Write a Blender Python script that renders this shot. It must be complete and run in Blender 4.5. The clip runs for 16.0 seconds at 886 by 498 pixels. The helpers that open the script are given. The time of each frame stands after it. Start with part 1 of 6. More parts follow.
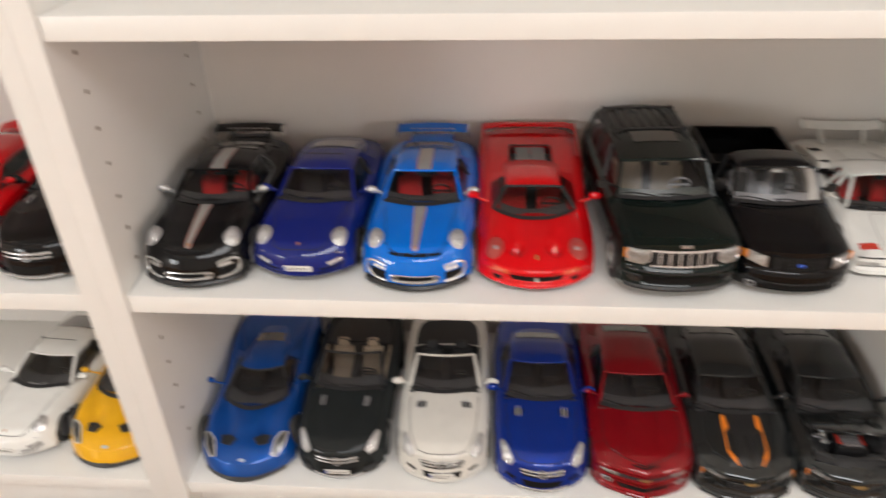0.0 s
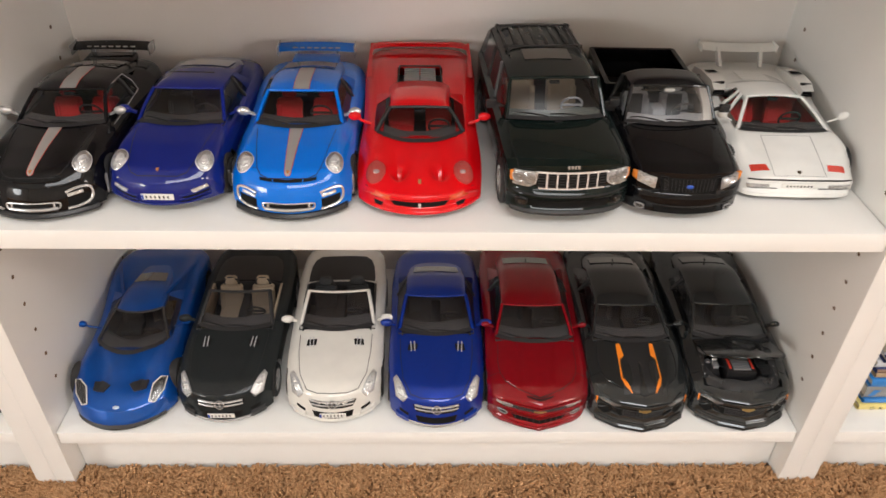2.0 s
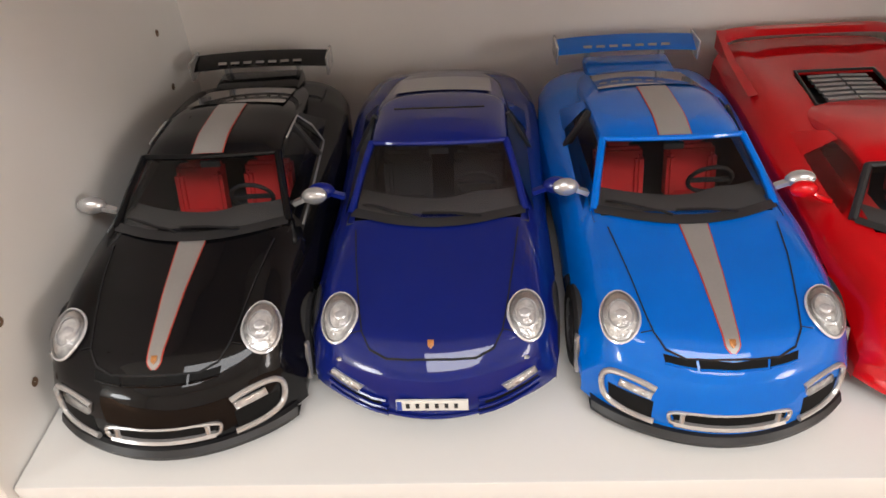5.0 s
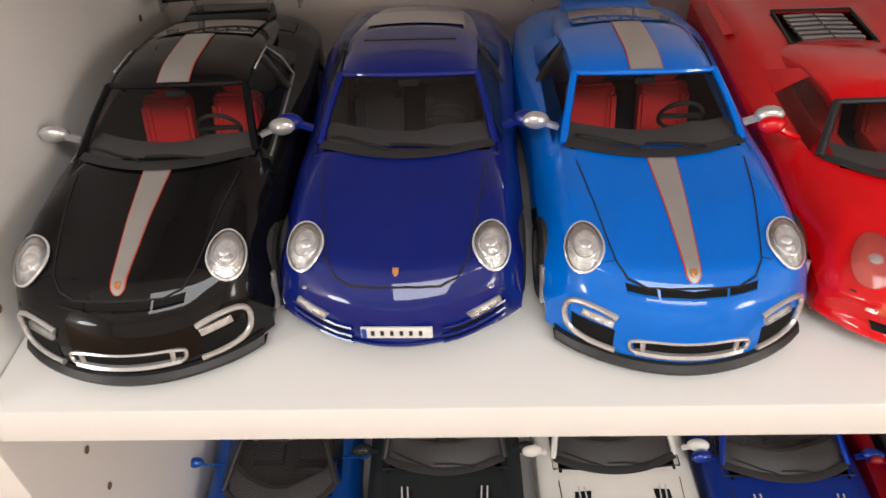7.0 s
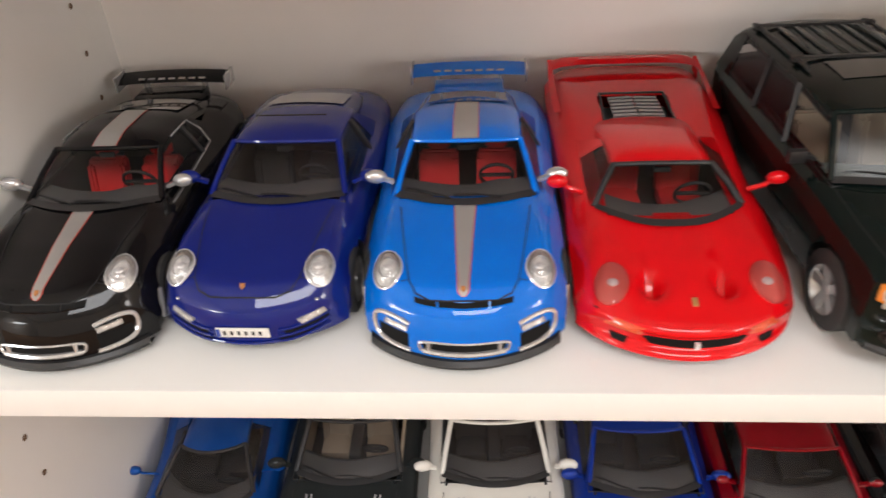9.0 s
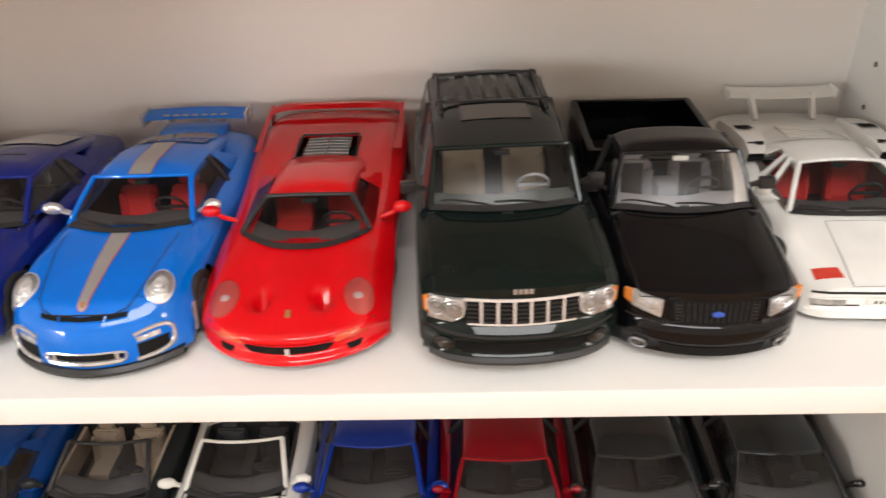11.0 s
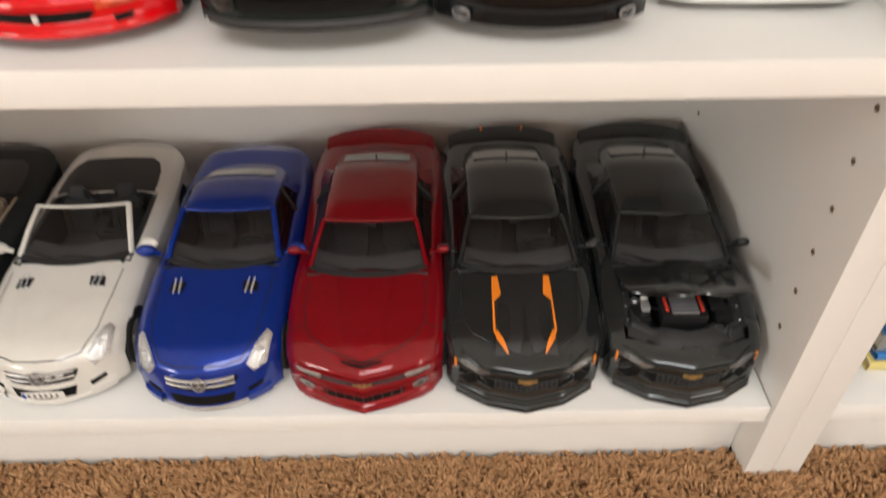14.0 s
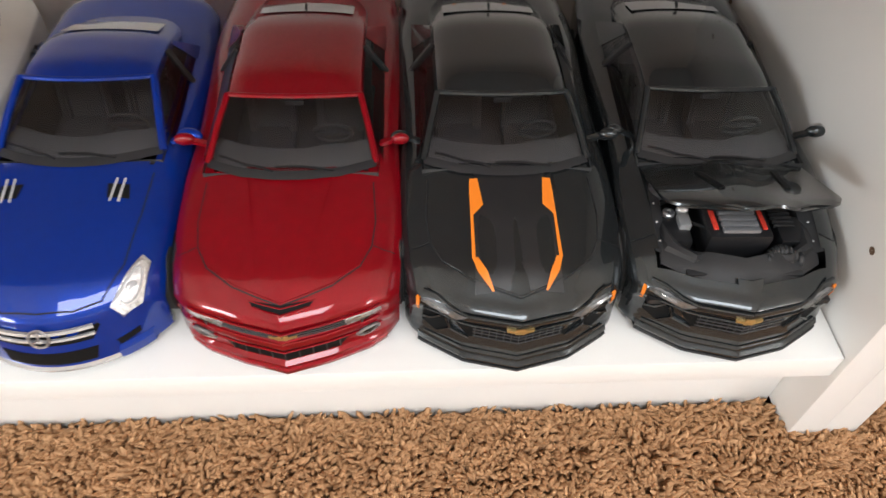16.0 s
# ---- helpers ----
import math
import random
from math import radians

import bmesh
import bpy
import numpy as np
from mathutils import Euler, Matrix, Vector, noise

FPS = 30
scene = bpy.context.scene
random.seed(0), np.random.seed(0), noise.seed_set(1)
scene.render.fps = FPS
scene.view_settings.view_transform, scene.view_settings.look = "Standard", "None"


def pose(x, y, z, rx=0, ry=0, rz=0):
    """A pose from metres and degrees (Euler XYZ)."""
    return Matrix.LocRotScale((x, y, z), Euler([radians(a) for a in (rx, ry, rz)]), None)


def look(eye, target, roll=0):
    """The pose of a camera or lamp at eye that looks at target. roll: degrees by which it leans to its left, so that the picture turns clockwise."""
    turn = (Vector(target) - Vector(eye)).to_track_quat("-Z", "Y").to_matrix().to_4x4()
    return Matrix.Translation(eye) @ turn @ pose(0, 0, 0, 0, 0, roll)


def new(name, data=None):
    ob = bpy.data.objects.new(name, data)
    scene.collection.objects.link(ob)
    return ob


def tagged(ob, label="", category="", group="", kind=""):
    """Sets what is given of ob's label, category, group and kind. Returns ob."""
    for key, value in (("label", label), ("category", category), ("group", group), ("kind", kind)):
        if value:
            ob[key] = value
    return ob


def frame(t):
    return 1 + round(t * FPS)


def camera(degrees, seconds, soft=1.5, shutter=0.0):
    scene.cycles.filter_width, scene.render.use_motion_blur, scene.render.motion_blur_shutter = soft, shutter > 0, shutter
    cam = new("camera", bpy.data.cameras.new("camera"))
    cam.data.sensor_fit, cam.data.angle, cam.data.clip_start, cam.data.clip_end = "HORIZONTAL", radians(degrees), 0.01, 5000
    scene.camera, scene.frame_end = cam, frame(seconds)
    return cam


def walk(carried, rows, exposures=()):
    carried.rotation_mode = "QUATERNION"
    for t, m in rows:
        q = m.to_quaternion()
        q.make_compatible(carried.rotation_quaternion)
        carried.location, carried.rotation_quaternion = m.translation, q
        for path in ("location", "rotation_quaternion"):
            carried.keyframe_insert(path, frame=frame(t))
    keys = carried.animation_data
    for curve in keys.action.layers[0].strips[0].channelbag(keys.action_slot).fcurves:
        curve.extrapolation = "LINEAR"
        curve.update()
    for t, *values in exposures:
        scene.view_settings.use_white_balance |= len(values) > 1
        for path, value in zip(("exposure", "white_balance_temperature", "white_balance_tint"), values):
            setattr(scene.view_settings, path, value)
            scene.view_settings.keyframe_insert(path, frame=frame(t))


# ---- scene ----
cam = camera(63.4, 16.0, shutter=0.5)
PATH = [
    (0, (0.333, -0.503, 0.707), (0.186, 1.18, -0.363), -1.7),
    (0.3, (0.363, -0.502, 0.707), (0.346, 1.152, -0.417), -0.0),
    (0.5, (0.377, -0.502, 0.703), (0.376, 1.129, -0.455), -0.6),
    (1, (0.388, -0.492, 0.689), (0.4, 1.1, -0.521), 0.3),
    (1.5, (0.383, -0.489, 0.68), (0.395, 1.111, -0.52), 0.3),
    (2, (0.375, -0.478, 0.669), (0.42, 1.128, -0.523), 1.2),
    (2.5, (0.326, -0.426, 0.657), (0.354, 1.19, -0.521), 1.1),
    (3, (0.243, -0.31, 0.618), (0.194, 1.304, -0.561), -0.8),
    (3.5, (0.179, -0.237, 0.589), (0.07, 1.362, -0.607), -1.5),
    (4, (0.158, -0.205, 0.571), (0.052, 1.393, -0.627), -1.6),
    (4.2, (0.161, -0.19, 0.566), (0.049, 1.414, -0.623), -3.3),
    (6.3, (0.181, -0.14, 0.547), (0.126, 1.378, -0.754), -2.6),
    (6.5, (0.18, -0.146, 0.546), (0.131, 1.368, -0.76), -2.2),
    (7, (0.181, -0.158, 0.546), (0.123, 1.348, -0.769), -2.4),
    (7.5, (0.181, -0.172, 0.552), (0.112, 1.382, -0.706), -2.1),
    (8, (0.188, -0.19, 0.559), (0.078, 1.407, -0.64), -2.8),
    (8.2, (0.202, -0.198, 0.564), (0.075, 1.401, -0.63), -3.3),
    (10.3, (0.397, -0.271, 0.585), (0.267, 1.414, -0.484), -2.7),
    (10.5, (0.415, -0.272, 0.585), (0.312, 1.418, -0.479), -2.7),
    (11, (0.462, -0.273, 0.587), (0.404, 1.426, -0.466), -2.2),
    (11.5, (0.507, -0.273, 0.59), (0.481, 1.425, -0.466), -1.9),
    (12, (0.533, -0.277, 0.596), (0.516, 1.42, -0.463), -1.2),
    (12.5, (0.545, -0.283, 0.596), (0.533, 1.427, -0.44), -1.4),
    (13, (0.544, -0.293, 0.578), (0.537, 1.418, -0.458), -0.6),
    (13.5, (0.535, -0.288, 0.531), (0.556, 1.329, -0.646), -0.0),
    (14, (0.54, -0.284, 0.476), (0.554, 1.216, -0.847), -0.6),
    (14.5, (0.545, -0.244, 0.428), (0.615, 1.173, -0.982), 1.2),
    (15, (0.544, -0.206, 0.406), (0.607, 1.139, -1.073), 1.6),
    (15.5, (0.542, -0.196, 0.398), (0.606, 1.117, -1.109), 1.5),
    (16, (0.543, -0.174, 0.378), (0.66, 1.107, -1.153), 2.9),
]
walk(cam, [(t, look(eye, target, roll)) for t, eye, target, roll in PATH],
     exposures=[(0, -0.93, 6250, 10), (0.7, -0.74, 6300, 10), (4.2, -0.78, 6250, 11), (6.3, -0.72, 6250, 11), (8.2, -0.70, 6250, 11), (10.3, -0.54, 6300, 11), (13.1, -0.48, 6350, 10), (13.6, -0.60, 6300, 9), (14, -0.84, 6350, 9), (14.7, -0.66, 6400, 9), (15.3, -0.52, 5950, 8), (16, -0.38, 5850, 8)])

# ---- light ----
world = bpy.data.worlds.new("room_world")
scene.world = world
world.use_nodes = True
world.node_tree.nodes["Background"].inputs[0].default_value = (1.0, 0.93, 0.86, 1)
world.node_tree.nodes["Background"].inputs[1].default_value = 0.25


def globe_light(name, at, radius, power, colour):
    data = bpy.data.lights.new(name, "POINT")
    data.shadow_soft_size, data.energy, data.color = radius, power, colour
    ob = new(name, data)
    ob.location = at
    return ob


def panel_lamp(name, at, sx, sy, power, colour):
    data = bpy.data.lights.new(name, "AREA")
    data.shape, data.size, data.size_y, data.energy, data.color = "RECTANGLE", sx, sy, power, colour
    ob = new(name, data)
    ob.location = at
    return ob


# two unseen fill lights, added to brighten the side panels and shelf backs
globe_light("left_fill_light", (-1.95, -1.9, 0.85), 0.32, 112, (0.97, 0.985, 0.965))
globe_light("right_fill_light", (2.7, -1.9, 1.0), 0.32, 86, (1.0, 0.93, 0.87))
panel_lamp("ceiling_panel_light", (0.70, -1.9, 2.43), 1.9, 0.9, 92, (1.0, 0.985, 0.96))


# ---- materials ----
def material(name, colour, rough=0.5, metal=0.0, coat=0.0, grain=0.0, scale=200.0, bump=0.0, bump_scale=900.0, spec=0.5):
    """Principled surface with colour variation (grain) at two scales and fine relief (bump)."""
    m = bpy.data.materials.new(name)
    m.use_nodes = True
    nt = m.node_tree
    b = nt.nodes["Principled BSDF"]
    b.inputs["Roughness"].default_value = rough
    b.inputs["Metallic"].default_value = metal
    b.inputs["Coat Weight"].default_value = coat
    b.inputs["Coat Roughness"].default_value = 0.02
    b.inputs["Coat IOR"].default_value = 1.46
    b.inputs["Specular IOR Level"].default_value = spec
    b.inputs["Base Color"].default_value = (*colour, 1)
    tc = nt.nodes.new("ShaderNodeTexCoord")
    if grain:
        n1, n2 = nt.nodes.new("ShaderNodeTexNoise"), nt.nodes.new("ShaderNodeTexNoise")
        n1.inputs["Scale"].default_value, n2.inputs["Scale"].default_value = scale, scale / 14
        n1.inputs["Detail"].default_value = 4
        add = nt.nodes.new("ShaderNodeMath")
        add.operation = "ADD"
        ramp = nt.nodes.new("ShaderNodeMapRange")
        ramp.inputs["From Min"].default_value, ramp.inputs["From Max"].default_value = 0.6, 1.4
        ramp.inputs["To Min"].default_value, ramp.inputs["To Max"].default_value = 1 - grain, 1 + grain
        mul = nt.nodes.new("ShaderNodeVectorMath")
        mul.operation = "SCALE"
        mul.inputs[0].default_value = colour
        for n in (n1, n2):
            nt.links.new(tc.outputs["Object"], n.inputs["Vector"])
        nt.links.new(n1.outputs["Fac"], add.inputs[0])
        nt.links.new(n2.outputs["Fac"], add.inputs[1])
        nt.links.new(add.outputs[0], ramp.inputs["Value"])
        nt.links.new(ramp.outputs[0], mul.inputs["Scale"])
        nt.links.new(mul.outputs[0], b.inputs["Base Color"])
    if bump:
        n3, bm_ = nt.nodes.new("ShaderNodeTexNoise"), nt.nodes.new("ShaderNodeBump")
        n3.inputs["Scale"].default_value = bump_scale
        n3.inputs["Detail"].default_value = 3
        bm_.inputs["Strength"].default_value, bm_.inputs["Distance"].default_value = bump, 0.0006
        nt.links.new(tc.outputs["Object"], n3.inputs["Vector"])
        nt.links.new(n3.outputs["Fac"], bm_.inputs["Height"])
        nt.links.new(bm_.outputs[0], b.inputs["Normal"])
    return m


def glass(name, tint, gloss_rough=0.02, ior=1.55):
    """Thin clear plastic pane: see-through with a tint, gloss by Fresnel."""
    m = bpy.data.materials.new(name)
    m.use_nodes = True
    nt = m.node_tree
    nt.nodes.remove(nt.nodes["Principled BSDF"])
    tr, gl, mix, fr = (nt.nodes.new("ShaderNode" + k) for k in ("BsdfTransparent", "BsdfGlossy", "MixShader", "Fresnel"))
    tr.inputs[0].default_value = (*tint, 1)
    gl.inputs["Roughness"].default_value = gloss_rough
    fr.inputs[0].default_value = ior
    nt.links.new(fr.outputs[0], mix.inputs[0])
    nt.links.new(tr.outputs[0], mix.inputs[1])
    nt.links.new(gl.outputs[0], mix.inputs[2])
    nt.links.new(mix.outputs[0], nt.nodes["Material Output"].inputs[0])
    return m


def paint(name, colour, metal=0.0, rough=0.35, coat=1.0):
    return material(name, colour, rough, metal, coat=coat, grain=0.06, scale=2500 if metal else 60, spec=0.02)


M = {
    "melamine": material("white_melamine", (0.83, 0.82, 0.79), 0.42, grain=0.012, scale=40, bump=0.05, bump_scale=700),
    "melamine_back": material("white_back_board", (0.84, 0.81, 0.78), 0.55, grain=0.015, scale=30, bump=0.04),
    "wall": material("room_wall_paint", (0.80, 0.76, 0.70), 0.8, grain=0.03, scale=12, bump=0.2, bump_scale=300),
    "ceiling": material("ceiling_paint", (0.8, 0.78, 0.74), 0.85, grain=0.02, scale=10, bump=0.2, bump_scale=200),
    "hole": material("drilled_chipboard", (0.16, 0.10, 0.06), 0.9, grain=0.3, scale=900),
    "wood": material("dark_wood_floor", (0.10, 0.035, 0.015), 0.45, grain=0.3, scale=90),
    "black_plastic": material("black_plastic", (0.012, 0.012, 0.013), 0.4, grain=0.1, scale=400),
    "trim": material("satin_black_trim", (0.02, 0.02, 0.021), 0.5, grain=0.1, scale=300),
    "rubber": material("tyre_rubber", (0.02, 0.02, 0.02), 0.7, grain=0.15, scale=500, bump=0.3, bump_scale=1500),
    "bowl": material("lamp_reflector", (0.97, 0.97, 0.96), 0.08, 0.55, grain=0.5, scale=420, bump=1.0, bump_scale=520),
    "chrome": material("bright_chrome", (0.86, 0.86, 0.87), 0.14, 0.42, grain=0.03, scale=300),
    "silver": material("silver_plastic", (0.60, 0.60, 0.60), 0.22, 0.65, grain=0.04, scale=500),
    "alloy": material("grey_alloy", (0.34, 0.34, 0.35), 0.3, 0.7, grain=0.06, scale=400),
    "gap": material("shut_line", (0.006, 0.006, 0.007), 0.8),
    "glass": glass("clear_pane", (0.82, 0.82, 0.81), 0.30, 1.48),
    "smoke": glass("smoked_pane", (0.80, 0.80, 0.81), 0.28, 1.75),
    "lens": glass("lamp_lens", (0.93, 0.93, 0.93)),
    "amber": material("amber_lens", (0.75, 0.24, 0.03), 0.15, coat=1),
    "red_lens": material("red_lens", (0.62, 0.05, 0.03), 0.12, coat=1, grain=0.3, scale=900),
    "orange_lens": material("orange_lens", (0.62, 0.07, 0.025), 0.12, coat=1, grain=0.3, scale=900),
    "crest": material("enamel_crest", (0.40, 0.17, 0.05), 0.35, 0.3, grain=0.9, scale=2200),
    "gold": material("gold_badge", (0.62, 0.45, 0.18), 0.3, 0.8, grain=0.1, scale=900),
    "plate": material("white_plate", (0.75, 0.74, 0.70), 0.5, grain=0.03, scale=400),
    "ink": material("black_ink", (0.015, 0.015, 0.015), 0.6),
    "plate_blue": material("plate_blue", (0.02, 0.06, 0.35), 0.5),
    "mesh": material("grille_mesh", (0.008, 0.008, 0.008), 0.7, grain=0.2, scale=600, spec=0.12),
    "cabin": material("black_cabin", (0.032, 0.032, 0.033), 0.7, grain=0.2, scale=300, bump=0.3, bump_scale=1800),
    "red_cloth": material("red_seat", (0.72, 0.03, 0.03), 0.55, grain=0.1, scale=300, bump=0.3, bump_scale=1500),
    "grey_cloth": material("grey_seat", (0.42, 0.42, 0.45), 0.6, grain=0.08, scale=300, bump=0.3, bump_scale=1500),
    "beige_cloth": material("beige_seat", (0.42, 0.34, 0.25), 0.6, grain=0.08, scale=300, bump=0.3, bump_scale=1500),
    "black": paint("gloss_black_paint", (0.004, 0.004, 0.005), coat=0.62),
    "navy": paint("dark_blue_paint", (0.005, 0.014, 0.165)),
    "azure": paint("bright_blue_paint", (0.0, 0.150, 0.66)),
    "red": paint("bright_red_paint", (0.66, 0.002, 0.006)),
    "green_black": paint("green_black_paint", (0.004, 0.009, 0.008), coat=0.62),
    "white": paint("white_paint", (0.83, 0.83, 0.80)),
    "pearl": paint("pearl_white_paint", (0.70, 0.68, 0.63), rough=0.3),
    "gt_blue": paint("metallic_blue_paint", (0.004, 0.075, 0.36), 0.45),
    "charcoal": paint("matt_charcoal_paint", (0.018, 0.021, 0.022), rough=0.42, coat=0.4),
    "sl_blue": paint("deep_blue_paint", (0.004, 0.030, 0.27), 0.35),
    "maroon": paint("dark_red_paint", (0.21, 0.001, 0.006), 0.2),
    "grey": paint("dark_grey_metallic", (0.030, 0.034, 0.036), 0.6, 0.24, coat=1.0),
    "yellow": paint("yellow_paint", (0.80, 0.42, 0.01)),
    "silver_paint": paint("silver_paint", (0.62, 0.62, 0.62), 0.4),
    "stripe": material("silver_stripe", (0.40, 0.39, 0.37), 0.35, 0.4, grain=0.05, scale=900),
    "stripe_edge": material("red_stripe_edge", (0.55, 0.05, 0.03), 0.4),
    "orange": material("orange_decal", (0.80, 0.22, 0.012), 0.4),
    "matt_black": material("matt_black_decal", (0.012, 0.012, 0.013), 0.45, grain=0.1, scale=200),
}


# ---- mesh tools ----
def part(name, bm, mat, parent, label="", smooth=True, angle=0.6):
    """One bmesh as one mesh object under a thing or part."""
    bmesh.ops.recalc_face_normals(bm, faces=bm.faces)
    if smooth:
        for f in bm.faces:
            f.smooth = True
        for e in bm.edges:
            if len(e.link_faces) == 2 and e.calc_face_angle(0) > angle:
                e.smooth = False
    me = bpy.data.meshes.new(name)
    bm.to_mesh(me)
    bm.free()
    me.materials.append(mat)
    ob = new(name, me)
    ob.parent = parent
    if label:
        tagged(ob, label)
    return ob


def grid_mesh(bm, rows, close=False):
    """Quads over a table of points."""
    vs = [[bm.verts.new(p) for p in r] for r in rows]
    n = len(vs[0])
    for i in range(len(vs) - 1):
        for j in range(n if close else n - 1):
            k = (j + 1) % n
            bm.faces.new((vs[i][j], vs[i][k], vs[i + 1][k], vs[i + 1][j]))
    return vs


def box(bm, x0, x1, y0, y1, z0, z1, bevel=0.0):
    g = bmesh.ops.create_cube(bm, size=1, matrix=Matrix.Translation(((x0 + x1) / 2, (y0 + y1) / 2, (z0 + z1) / 2)) @ Matrix.Diagonal((abs(x1 - x0), abs(y1 - y0), abs(z1 - z0), 1)))
    if bevel:
        es = list({e for v in g["verts"] for e in v.link_edges})
        bmesh.ops.bevel(bm, geom=es, offset=bevel, segments=2, profile=0.6, affect="EDGES")


def boxed(*args):
    bm = bmesh.new()
    box(bm, *args)
    return bm


def lathe(bm, profile, m=Matrix(), n=24):
    """Profile of (along x, radius) turned round the x axis."""
    rows = [[m @ Vector((x, r * math.cos(2 * math.pi * k / n), r * math.sin(2 * math.pi * k / n))) for k in range(n)] for x, r in profile]
    grid_mesh(bm, rows, close=True)


def tube(bm, pts, r, n=6, flat=1.0):
    """Round bar along points."""
    pts = [Vector(p) for p in pts]
    rows = []
    for i, p in enumerate(pts):
        d = (pts[min(i + 1, len(pts) - 1)] - pts[max(i - 1, 0)]).normalized()
        a = d.cross(Vector((0, 0, 1)))
        a = a.normalized() if a.length > 1e-4 else Vector((1, 0, 0))
        b = d.cross(a)
        rows.append([p + a * r * math.cos(2 * math.pi * k / n) + b * r * flat * math.sin(2 * math.pi * k / n) for k in range(n)])
    vs = grid_mesh(bm, rows, close=True)
    bm.faces.new(vs[0])
    bm.faces.new(vs[-1])


def rounded(pts, closed=False, times=2):
    """Corner-cut a line of points into a smooth one."""
    pts = [Vector(p) for p in pts]
    for _ in range(times):
        q = [] if closed else [pts[0]]
        n = len(pts)
        for i in range(n if closed else n - 1):
            a, b = pts[i], pts[(i + 1) % n]
            q += [a.lerp(b, 0.25), a.lerp(b, 0.75)]
        pts = q if closed else q + [pts[-1]]
    return pts


def bar(bm, a, b, w, h):
    """Square bar from a to b."""
    a, b = Vector(a), Vector(b)
    d = (b - a).normalized()
    s = d.cross(Vector((0, 0, 1)))
    s = s.normalized() if s.length > 1e-4 else Vector((1, 0, 0))
    u = s.cross(d)
    rows = [[p + s * (w / 2 * i) + u * (h / 2 * j) for i, j in ((-1, -1), (1, -1), (1, 1), (-1, 1))] for p in (a, b)]
    vs = grid_mesh(bm, rows, close=True)
    bm.faces.new(vs[0])
    bm.faces.new(vs[1])


def ellipsoid(bm, c, r, m=Matrix(), u=14, v=8):
    bmesh.ops.create_uvsphere(bm, u_segments=u, v_segments=v, radius=1, matrix=Matrix.Translation(c) @ m @ Matrix.Diagonal((*r, 1)))


def curve(table, soft):
    """A smooth function through a table of (place, value)."""
    xs, ys = zip(*table)
    t = np.linspace(xs[0], xs[-1], 400)
    v = np.interp(t, xs, ys)
    k = max(1, int(soft / (xs[-1] - xs[0]) * 400))
    ker = np.hanning(2 * k + 3)[1:-1]
    v = np.convolve(np.pad(v, k, mode="reflect", reflect_type="odd"), ker / ker.sum(), mode="valid")
    return lambda q: float(np.interp(q, t, v))


